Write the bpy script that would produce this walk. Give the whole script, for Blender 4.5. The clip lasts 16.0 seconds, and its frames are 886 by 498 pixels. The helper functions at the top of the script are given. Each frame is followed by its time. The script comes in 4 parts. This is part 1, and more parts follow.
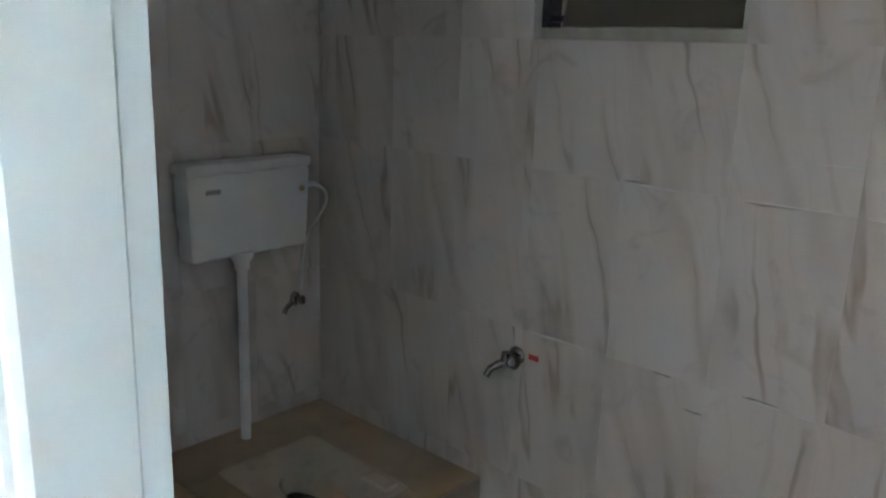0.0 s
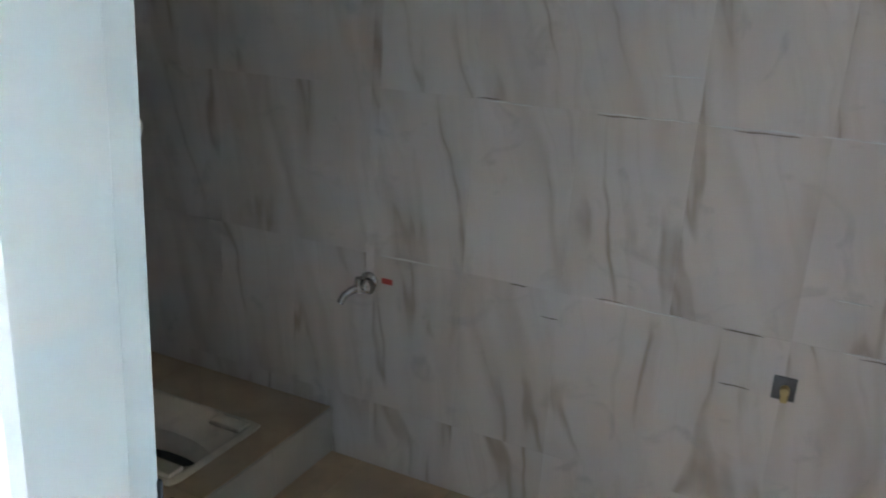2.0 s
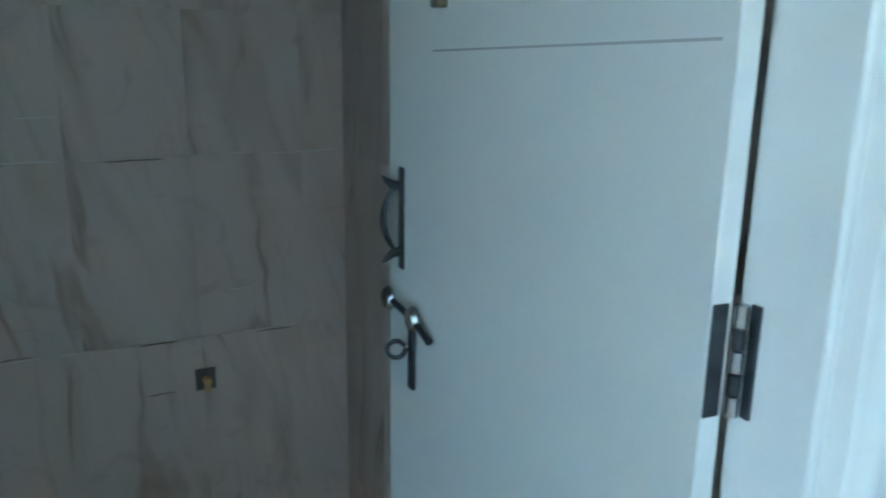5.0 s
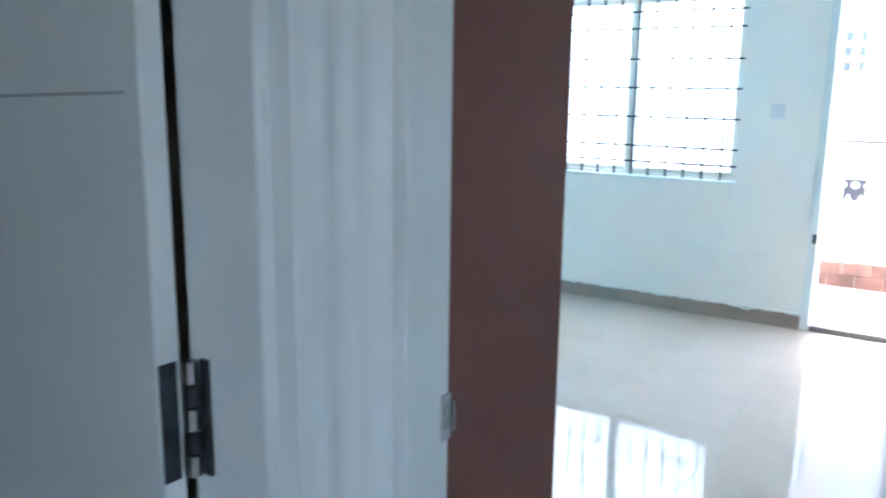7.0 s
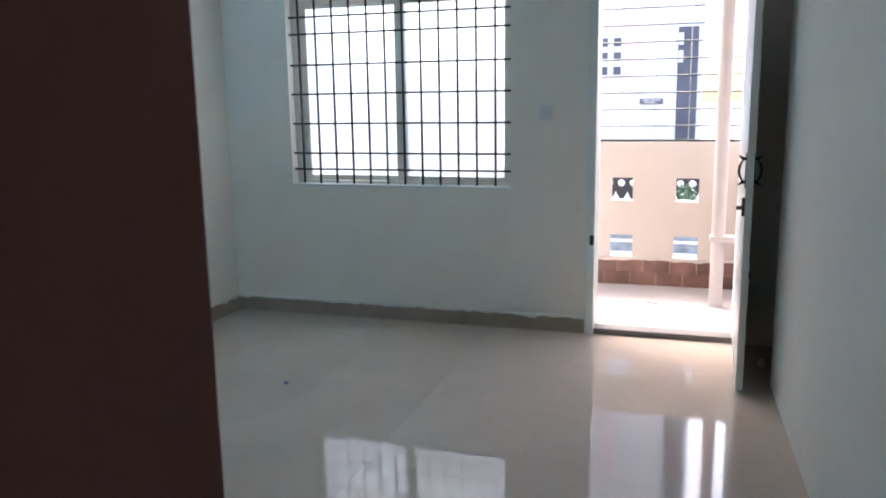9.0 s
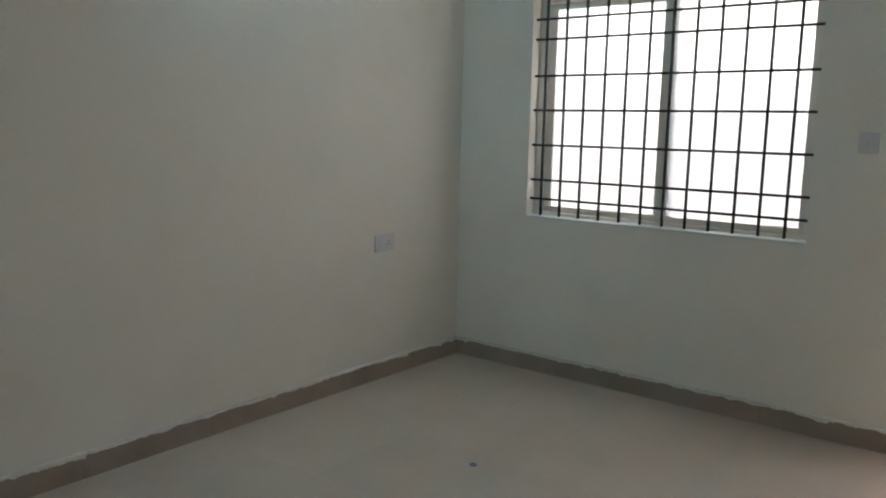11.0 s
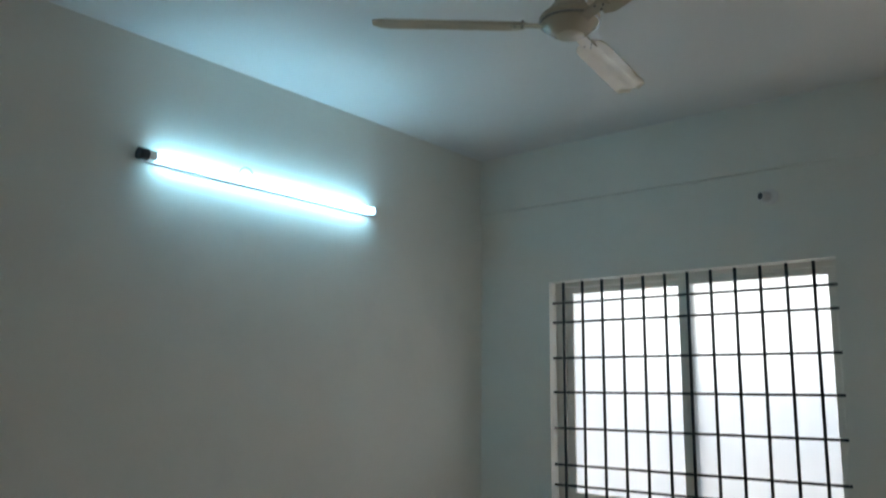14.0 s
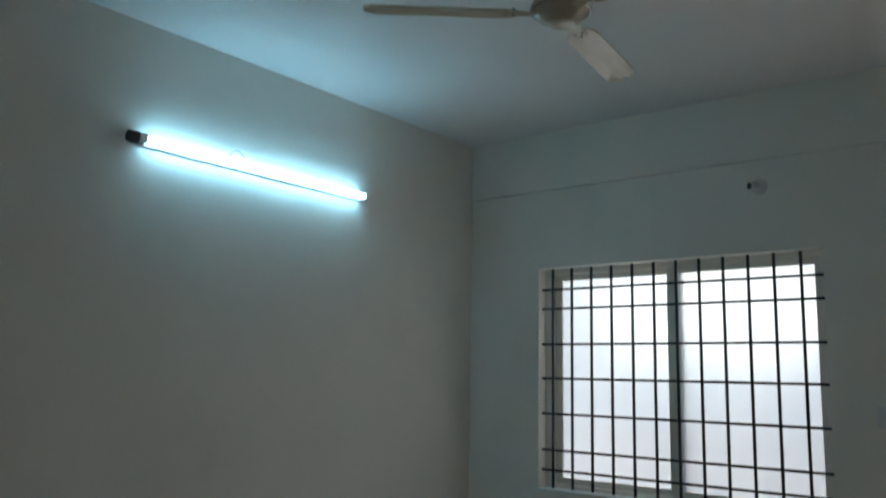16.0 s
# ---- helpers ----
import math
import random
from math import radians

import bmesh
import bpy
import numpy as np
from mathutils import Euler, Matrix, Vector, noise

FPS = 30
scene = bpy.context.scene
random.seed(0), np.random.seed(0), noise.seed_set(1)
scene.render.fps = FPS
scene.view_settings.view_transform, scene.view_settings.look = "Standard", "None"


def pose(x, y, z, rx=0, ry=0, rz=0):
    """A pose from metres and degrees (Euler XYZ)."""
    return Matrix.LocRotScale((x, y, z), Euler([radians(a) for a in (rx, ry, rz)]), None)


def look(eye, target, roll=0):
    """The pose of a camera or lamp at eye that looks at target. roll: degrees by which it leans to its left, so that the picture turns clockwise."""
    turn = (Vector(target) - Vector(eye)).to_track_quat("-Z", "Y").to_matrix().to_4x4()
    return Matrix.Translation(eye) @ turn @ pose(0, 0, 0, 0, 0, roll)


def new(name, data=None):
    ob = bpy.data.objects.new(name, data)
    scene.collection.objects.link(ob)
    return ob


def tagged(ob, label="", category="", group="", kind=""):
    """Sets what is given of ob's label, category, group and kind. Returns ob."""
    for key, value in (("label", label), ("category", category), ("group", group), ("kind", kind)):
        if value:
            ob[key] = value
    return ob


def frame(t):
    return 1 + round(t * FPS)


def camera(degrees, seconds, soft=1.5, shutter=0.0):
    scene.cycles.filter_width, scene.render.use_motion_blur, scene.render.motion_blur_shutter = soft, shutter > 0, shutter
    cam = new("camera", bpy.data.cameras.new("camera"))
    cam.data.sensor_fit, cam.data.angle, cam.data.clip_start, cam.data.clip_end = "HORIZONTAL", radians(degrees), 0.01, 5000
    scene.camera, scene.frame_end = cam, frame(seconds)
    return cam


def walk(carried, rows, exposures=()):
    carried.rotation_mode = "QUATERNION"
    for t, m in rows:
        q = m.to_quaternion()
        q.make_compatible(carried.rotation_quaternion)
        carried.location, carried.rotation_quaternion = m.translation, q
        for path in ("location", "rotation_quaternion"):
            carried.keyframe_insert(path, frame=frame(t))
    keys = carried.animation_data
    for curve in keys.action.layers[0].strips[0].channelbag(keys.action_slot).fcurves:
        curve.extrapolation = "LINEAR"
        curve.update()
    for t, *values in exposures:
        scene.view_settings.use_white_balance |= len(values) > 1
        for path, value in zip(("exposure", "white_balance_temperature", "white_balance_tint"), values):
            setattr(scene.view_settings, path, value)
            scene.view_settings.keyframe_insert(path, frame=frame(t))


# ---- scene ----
cam = camera(57.8, 16.0, soft=1.9, shutter=0.4)
PATH = [
    (0, (0.055, 0.089, 1.509), (-1.247, 1.519, 1.025), 1.9),
    (0.5, (0.070, 0.087, 1.472), (-1.207, 1.494, 0.873), 2.1),
    (1, (0.055, 0.076, 1.473), (-1.191, 1.491, 0.825), 1.6),
    (1.5, (-0.028, 0.029, 1.449), (-1.105, 1.602, 0.845), 2.6),
    (2, (-0.139, -0.029, 1.42), (-0.95, 1.704, 0.841), 3.6),
    (2.5, (-0.276, -0.002, 1.423), (-0.799, 1.826, 0.801), 4.7),
    (3, (-0.372, -0.006, 1.457), (-0.569, 1.891, 0.855), 5.2),
    (3.2, (-0.396, -0.024, 1.45), (-0.466, 1.891, 0.878), 4.6),
    (5.3, (-0.432, -0.154, 1.478), (0.555, 1.517, 0.995), 1.1),
    (5.5, (-0.425, -0.159, 1.477), (0.651, 1.46, 1.007), 1.4),
    (6, (-0.406, -0.177, 1.48), (0.908, 1.269, 1.049), 1.2),
    (6.5, (-0.383, -0.187, 1.484), (1.111, 1.077, 1.073), 0.1),
    (7, (-0.34, -0.194, 1.489), (1.309, 0.867, 1.09), 0.7),
    (7.5, (-0.279, -0.171, 1.46), (1.493, 0.685, 1.106), -0.9),
    (8, (-0.146, -0.141, 1.444), (1.716, 0.494, 1.084), -0.7),
    (8.2, (-0.114, -0.154, 1.453), (1.763, 0.43, 1.083), -1.0),
    (10.3, (0.876, 0.016, 1.403), (2.611, 0.948, 1.055), 0.5),
    (10.5, (0.988, 0.018, 1.386), (2.635, 1.101, 1.05), 0.7),
    (11, (1.107, 0.089, 1.384), (2.667, 1.304, 1.085), 1.3),
    (11.5, (1.146, 0.098, 1.382), (2.646, 1.395, 1.124), 1.9),
    (12, (1.13, 0.148, 1.38), (2.609, 1.476, 1.159), 1.7),
    (12.5, (1.128, 0.156, 1.389), (2.634, 1.453, 1.173), 0.8),
    (13, (1.155, 0.136, 1.412), (2.68, 1.428, 1.328), 0.9),
    (13.5, (1.151, 0.124, 1.467), (2.684, 1.402, 1.592), 0.8),
    (14, (1.142, 0.11, 1.496), (2.659, 1.367, 1.843), 0.6),
    (14.5, (1.138, 0.095, 1.507), (2.632, 1.335, 1.985), 0.75),
    (15, (1.124, 0.106, 1.517), (2.619, 1.319, 2.056), 0.6),
    (15.5, (1.123, 0.116, 1.522), (2.639, 1.332, 1.997), 0.6),
    (16, (1.141, 0.089, 1.501), (2.674, 1.337, 1.81), 1.2),
]
WIN_POWER = 2.45
HALL_POWER = 0.062
TUBE_GLOW = 4.15
walk(cam, [(t, look(eye, target, roll)) for t, eye, target, roll in PATH],
     [(0.0, 7.5, 6450, 12), (3.2, 7.32, 6050, 12), (5.5, 6.1, 5300, -9), (6.5, 5.75, 5800, -3), (7.0, 5.3, 5700, 8), (7.5, 4.55, 5750, 11), (8.2, 3.95, 5850, 15),
      (10.3, 3.2, 8000, 18), (12.5, 3.35, 8100, 17), (13.2, 3.25, 7900, 16), (14.5, 2.45, 7150, 11), (16.0, 2.3, 7150, 11)])

# ---- world, sun, large lights ----
world = bpy.data.worlds.new("sky")
scene.world = world
world.use_nodes = True
wn = world.node_tree
sky = wn.nodes.new("ShaderNodeTexSky")
sky.sky_type = 'NISHITA'
sky.sun_disc = False
sky.sun_elevation = radians(55)
sky.sun_rotation = radians(60)
sky.air_density, sky.dust_density = 1.0, 4.0
wn.links.new(sky.outputs[0], wn.nodes["Background"].inputs[0])
wn.nodes["Background"].inputs[1].default_value = 0.12

sun = new("sun", bpy.data.lights.new("sun", 'SUN'))
sun.data.energy, sun.data.angle = 1.0, radians(20)
sun.data.color = (1.0, 0.96, 0.9)
sun.matrix_world = look((0, 0, 10), (0 - 4.0, 0 - 2.5, 10 - 7.5))

# daylight falling on the frosted window from outside
win_lamp = new("window_daylight", bpy.data.lights.new("window_daylight", 'AREA'))
win_lamp.data.shape, win_lamp.data.size, win_lamp.data.size_y = 'RECTANGLE', 1.5, 0.9
win_lamp.data.energy = WIN_POWER
win_lamp.data.color = (1.0, 0.965, 0.91)
win_lamp.matrix_world = look((5.50, 1.70, 1.95), (5.0, 1.72, 1.55))

# daylight in the opening of the hall window, behind the start of the walk
hall_lamp = new("hall_daylight", bpy.data.lights.new("hall_daylight", 'AREA'))
hall_lamp.data.shape, hall_lamp.data.size, hall_lamp.data.size_y = 'RECTANGLE', 0.75, 1.3
hall_lamp.data.energy = HALL_POWER
hall_lamp.data.color = (0.74, 0.95, 1.0)
hall_lamp.matrix_world = look((-2.46, -2.05, 1.6), (0.0, -2.05, 1.5))


# ---- materials ----
def mat(name, color, rough=0.6, metal=0.0, vary=0.08, scale=3.0, fine=60.0, bump=0.05, coat=0.0, stain=None, stain_amount=0.0, spec=0.5, depth=0.004):
    m = bpy.data.materials.new(name)
    m.use_nodes = True
    n, l = m.node_tree.nodes, m.node_tree.links
    b = n["Principled BSDF"]
    geo = n.new("ShaderNodeNewGeometry")
    big = n.new("ShaderNodeTexNoise")
    big.inputs["Scale"].default_value = scale
    big.inputs["Detail"].default_value = 5
    small = n.new("ShaderNodeTexNoise")
    small.inputs["Scale"].default_value = fine
    small.inputs["Detail"].default_value = 3
    l.new(geo.outputs["Position"], big.inputs["Vector"])
    l.new(geo.outputs["Position"], small.inputs["Vector"])
    ramp = n.new("ShaderNodeMapRange")
    ramp.inputs["From Min"].default_value, ramp.inputs["From Max"].default_value = 0.3, 0.7
    ramp.inputs["To Min"].default_value, ramp.inputs["To Max"].default_value = 1 - vary, 1 + vary
    l.new(big.outputs["Fac"], ramp.inputs["Value"])
    mul = n.new("ShaderNodeVectorMath")
    mul.operation = 'SCALE'
    mul.inputs[0].default_value = color[:3]
    l.new(ramp.outputs[0], mul.inputs["Scale"])
    out = mul.outputs[0]
    if stain:
        mix = n.new("ShaderNodeMix")
        mix.data_type = 'RGBA'
        mix.inputs["B"].default_value = (*stain, 1)
        st = n.new("ShaderNodeMapRange")
        st.inputs["From Min"].default_value, st.inputs["From Max"].default_value = 0.52, 0.75
        st.inputs["To Max"].default_value = stain_amount
        sn = n.new("ShaderNodeTexNoise")
        sn.inputs["Scale"].default_value = scale * 2.7
        sn.inputs["Detail"].default_value = 8
        l.new(geo.outputs["Position"], sn.inputs["Vector"])
        l.new(sn.outputs["Fac"], st.inputs["Value"])
        l.new(st.outputs[0], mix.inputs["Factor"])
        l.new(out, mix.inputs["A"])
        out = mix.outputs["Result"]
    l.new(out, b.inputs["Base Color"])
    rr = n.new("ShaderNodeMapRange")
    rr.inputs["To Min"].default_value, rr.inputs["To Max"].default_value = max(0.02, rough * 0.8), min(1, rough * 1.2)
    l.new(small.outputs["Fac"], rr.inputs["Value"])
    l.new(rr.outputs[0], b.inputs["Roughness"])
    b.inputs["Metallic"].default_value = metal
    b.inputs["Coat Weight"].default_value = coat
    b.inputs["Specular IOR Level"].default_value = spec
    if bump:
        bp = n.new("ShaderNodeBump")
        bp.inputs["Strength"].default_value = bump
        bp.inputs["Distance"].default_value = depth
        l.new(small.outputs["Fac"], bp.inputs["Height"])
        l.new(bp.outputs[0], b.inputs["Normal"])
    return m


def marble_tile(name):
    """Glazed wall tile: pale grey-beige with long slanting brown veins, shifted from tile to tile."""
    m = bpy.data.materials.new(name)
    m.use_nodes = True
    n, l = m.node_tree.nodes, m.node_tree.links
    b = n["Principled BSDF"]
    geo, info = n.new("ShaderNodeNewGeometry"), n.new("ShaderNodeObjectInfo")
    sh = n.new("ShaderNodeVectorMath")
    sh.operation = 'SCALE'
    sh.inputs[0].default_value = (7.3, 5.1, 3.7)
    l.new(info.outputs["Random"], sh.inputs["Scale"])
    add = n.new("ShaderNodeVectorMath")
    l.new(geo.outputs["Position"], add.inputs[0])
    l.new(sh.outputs[0], add.inputs[1])
    def math_node(op, x, y=None):
        q = n.new("ShaderNodeMath")
        q.operation = op
        for i, v_ in enumerate((x, y)):
            if v_ is None:
                continue
            if isinstance(v_, (int, float)):
                q.inputs[i].default_value = v_
            else:
                l.new(v_, q.inputs[i])
        return q.outputs[0]

    def stretched(scale, noise_scale, detail):
        mp, no = n.new("ShaderNodeMapping"), n.new("ShaderNodeTexNoise")
        mp.inputs["Scale"].default_value = scale
        l.new(add.outputs[0], mp.inputs["Vector"])
        l.new(mp.outputs[0], no.inputs["Vector"])
        no.inputs["Scale"].default_value, no.inputs["Detail"].default_value = noise_scale, detail
        return no.outputs["Fac"]
    # long upright veins: the zero line of a noise drawn out along a slanting direction, feathered and broken
    sep = n.new("ShaderNodeSeparateXYZ")
    l.new(add.outputs[0], sep.inputs[0])
    slow = math_node('MULTIPLY', math_node('SUBTRACT', stretched((1, 1, 0.7), 2.6, 3.0), 0.5), 0.20)
    along = math_node('ADD', math_node('ADD', sep.outputs["X"], sep.outputs["Y"]), math_node('ADD', math_node('MULTIPLY', sep.outputs["Z"], 0.20), slow))

    def drawn(across, up, detail, seed):
        cb, no = n.new("ShaderNodeCombineXYZ"), n.new("ShaderNodeTexNoise")
        l.new(math_node('MULTIPLY', along, across), cb.inputs[0])
        l.new(math_node('MULTIPLY', sep.outputs["Z"], up), cb.inputs[1])
        cb.inputs[2].default_value = seed
        l.new(cb.outputs[0], no.inputs["Vector"])
        no.inputs["Scale"].default_value, no.inputs["Detail"].default_value = 1.0, detail
        return no.outputs["Fac"]

    def ranged(value, lo, hi, top_):
        r = n.new("ShaderNodeMapRange")
        r.interpolation_type = 'SMOOTHSTEP'
        r.inputs["From Min"].default_value, r.inputs["From Max"].default_value = lo, hi
        r.inputs["To Max"].default_value = top_
        l.new(value, r.inputs["Value"])
        return r.outputs[0]
    ridge = math_node('SUBTRACT', 1.0, math_node('ABSOLUTE', math_node('MULTIPLY', math_node('SUBTRACT', drawn(5.5, 0.75, 2.5, 1.7), 0.5), 2.0)))
    where = ranged(drawn(3.0, 2.6, 4.0, 5.1), 0.42, 0.66, 1.0)
    core = math_node('MULTIPLY', ranged(ridge, 0.93, 1.0, 0.85), where)
    halo = math_node('MULTIPLY', ranged(ridge, 0.80, 1.0, 0.34), ranged(drawn(2.5, 1.2, 2.0, 9.3), 0.36, 0.62, 1.0))
    streak = ranged(drawn(38.0, 1.6, 3.0, 2.2), 0.5, 0.8, 0.20)
    amount = math_node('MAXIMUM', math_node('MAXIMUM', core, halo), streak)
    cloud = n.new("ShaderNodeTexNoise")
    cloud.inputs["Scale"].default_value, cloud.inputs["Detail"].default_value = 2.5, 6
    l.new(add.outputs[0], cloud.inputs["Vector"])
    base = n.new("ShaderNodeMix")
    base.data_type = 'RGBA'
    base.inputs["A"].default_value = (0.635, 0.54, 0.48, 1)
    base.inputs["B"].default_value = (0.69, 0.615, 0.575, 1)
    l.new(cloud.outputs["Fac"], base.inputs["Factor"])
    col = n.new("ShaderNodeMix")
    col.data_type = 'RGBA'
    col.inputs["B"].default_value = (0.36, 0.265, 0.195, 1)
    l.new(amount, col.inputs["Factor"])
    l.new(base.outputs["Result"], col.inputs["A"])
    # cement smears left from fixing
    smear = n.new("ShaderNodeTexNoise")
    smear.inputs["Scale"].default_value, smear.inputs["Detail"].default_value = 6.5, 12
    smear.inputs["Distortion"].default_value = 1.5
    l.new(geo.outputs["Position"], smear.inputs["Vector"])
    sm = n.new("ShaderNodeMapRange")
    sm.inputs["From Min"].default_value, sm.inputs["From Max"].default_value = 0.60, 0.74
    sm.inputs["To Max"].default_value = 0.5
    l.new(smear.outputs["Fac"], sm.inputs["Value"])
    dirt = n.new("ShaderNodeMix")
    dirt.data_type = 'RGBA'
    dirt.inputs["B"].default_value = (0.40, 0.35, 0.32, 1)
    l.new(sm.outputs[0], dirt.inputs["Factor"])
    l.new(col.outputs["Result"], dirt.inputs["A"])
    l.new(dirt.outputs["Result"], b.inputs["Base Color"])
    rough = n.new("ShaderNodeMapRange")
    rough.inputs["To Min"].default_value, rough.inputs["To Max"].default_value = 0.28, 0.6
    l.new(smear.outputs["Fac"], rough.inputs["Value"])
    l.new(rough.outputs[0], b.inputs["Roughness"])
    return m


WALL = mat("wall_paint", (0.84, 0.80, 0.73), 0.75, vary=0.03, scale=1.3, fine=90, bump=0.12, stain=(0.69, 0.67, 0.63), stain_amount=0.25)
CEIL = mat("ceiling_paint", (0.82, 0.815, 0.80), 0.85, vary=0.03, scale=1.0, fine=70, bump=0.12)
BROWN = mat("brown_face", (0.185, 0.082, 0.066), 0.7, spec=0.15, vary=0.10, scale=2.0, fine=80, bump=0.1)
FLOOR = mat("vitrified_tile", (0.57, 0.47, 0.395), 0.05, vary=0.05, scale=1.5, fine=9, bump=0.045, spec=0.5, stain=(0.48, 0.42, 0.37), stain_amount=0.35, depth=0.002)
GROUT = mat("grout", (0.42, 0.37, 0.32), 0.9, fine=120, bump=0.2)
SKIRT = mat("skirting_tile", (0.37, 0.295, 0.245), 0.25, vary=0.12, scale=4, fine=30, bump=0.03)
PLASTER = mat("plaster_smear", (0.72, 0.70, 0.66), 0.9, vary=0.06, scale=9, fine=70, bump=0.5)
TILE = marble_tile("marble_wall_tile")
BATHGROUT = mat("wall_grout", (0.52, 0.47, 0.44), 0.9, fine=140, bump=0.2)
BATHFLOOR = mat("bath_floor_tile", (0.52, 0.36, 0.23), 0.4, vary=0.15, scale=5, fine=50, bump=0.05, stain=(0.40, 0.29, 0.19), stain_amount=0.5)
PLATFACE = mat("platform_face_tile", (0.52, 0.44, 0.36), 0.4, vary=0.1, scale=5, fine=50, bump=0.05)
DOORWHITE = mat("door_paint", (0.70, 0.73, 0.71), 0.35, vary=0.03, scale=2, fine=160, bump=0.04)
FRAMEWHITE = mat("frame_paint", (0.72, 0.75, 0.73), 0.4, vary=0.04, scale=4, fine=60, bump=0.15)
CERAMIC = mat("glazed_ceramic", (0.74, 0.61, 0.48), 0.18, vary=0.05, scale=6, fine=30, bump=0.0, coat=0.3, stain=(0.42, 0.36, 0.28), stain_amount=0.4)
PLASTIC = mat("white_plastic", (0.80, 0.765, 0.745), 0.32, vary=0.03, scale=5, fine=40, bump=0.0)
IRON = mat("black_iron", (0.035, 0.04, 0.042), 0.45, metal=0.5, vary=0.2, scale=20, fine=200, bump=0.1)
STEEL = mat("brushed_steel", (0.42, 0.43, 0.44), 0.25, metal=1.0, vary=0.15, scale=25, fine=200, bump=0.03)
DARKSTEEL = mat("aged_steel", (0.055, 0.06, 0.068), 0.35, metal=0.7, vary=0.35, scale=40, fine=200, bump=0.1)
CHROME = mat("chrome", (0.7, 0.7, 0.7), 0.08, metal=1.0, vary=0.05, scale=20, fine=100, bump=0.0)
ALU = mat("white_aluminium", (0.84, 0.79, 0.72), 0.4, vary=0.04, scale=6, fine=120, bump=0.03)
SWITCH = mat("switch_plastic", (0.70, 0.695, 0.705), 0.35, vary=0.03, scale=9, fine=60, bump=0.0)
DARK = mat("dark_plastic_and_hole_shade", (0.02, 0.022, 0.03), 0.4, vary=0.1, fine=60, bump=0.0)
FAN = mat("cream_enamel", (0.66, 0.58, 0.44), 0.2, vary=0.06, scale=8, fine=60, bump=0.02, coat=0.3)
RED = mat("red_plastic", (0.5, 0.06, 0.04), 0.5, fine=50, bump=0.0)
YELLOW = mat("yellow_plug", (0.55, 0.40, 0.16), 0.5, fine=50, bump=0.1)
BLUE = mat("blue_plastic", (0.08, 0.22, 0.45), 0.4, fine=50, bump=0.0)
BALCFLOOR = mat("balcony_floor", (0.50, 0.46, 0.44), 0.5, vary=0.06, scale=3, fine=40, bump=0.05, stain=(0.5, 0.46, 0.43), stain_amount=0.5)
PARAPET = mat("parapet_paint", (0.55, 0.485, 0.43), 0.8, vary=0.05, scale=2, fine=60, bump=0.2)
BRICKTILE = mat("terracotta_tile", (0.17, 0.085, 0.065), 0.5, vary=0.4, scale=7, fine=40, bump=0.1)


def tone_by_piece(m, spread):
    """Lets the pieces that share a material differ a little in tone."""
    n, l = m.node_tree.nodes, m.node_tree.links
    base = n["Principled BSDF"].inputs["Base Color"]
    source = base.links[0].from_socket
    info, ramp, mul = n.new("ShaderNodeObjectInfo"), n.new("ShaderNodeMapRange"), n.new("ShaderNodeVectorMath")
    ramp.inputs["To Min"].default_value, ramp.inputs["To Max"].default_value = 1 - spread, 1 + spread
    mul.operation = 'SCALE'
    l.new(info.outputs["Random"], ramp.inputs["Value"])
    l.new(source, mul.inputs[0])
    l.new(ramp.outputs[0], mul.inputs["Scale"])
    l.new(mul.outputs[0], base)


tone_by_piece(BRICKTILE, 0.35)
tone_by_piece(SKIRT, 0.06)
tone_by_piece(BATHFLOOR, 0.06)
tone_by_piece(FLOOR, 0.02)
HOUSE = mat("house_paint", (0.70, 0.69, 0.68), 0.8, vary=0.04, scale=0.6, fine=10, bump=0.1)
PINK = mat("pink_surround", (0.72, 0.52, 0.52), 0.8, vary=0.04, scale=1, fine=10, bump=0.1)
HOUSEDARK = mat("dark_recess", (0.06, 0.065, 0.085), 0.4, vary=0.2, scale=2, fine=20, bump=0.0)
GROUND = mat("street_ground", (0.20, 0.19, 0.18), 0.9, vary=0.15, scale=0.5, fine=8, bump=0.2)
PLAQUE = mat("plaque", (0.12, 0.11, 0.11), 0.5, vary=0.1, fine=30, bump=0.0)
PALE = mat("pale_letters", (0.5, 0.48, 0.46), 0.6, vary=0.05, fine=30, bump=0.0)
LEAF = mat("leaf_green", (0.05, 0.13, 0.06), 0.5, vary=0.3, scale=30, fine=80, bump=0.0)


def glass(name, color, rough):
    m = bpy.data.materials.new(name)
    m.use_nodes = True
    b = m.node_tree.nodes["Principled BSDF"]
    b.inputs["Base Color"].default_value = (*color, 1)
    b.inputs["Roughness"].default_value = rough
    b.inputs["Transmission Weight"].default_value = 1.0
    return m


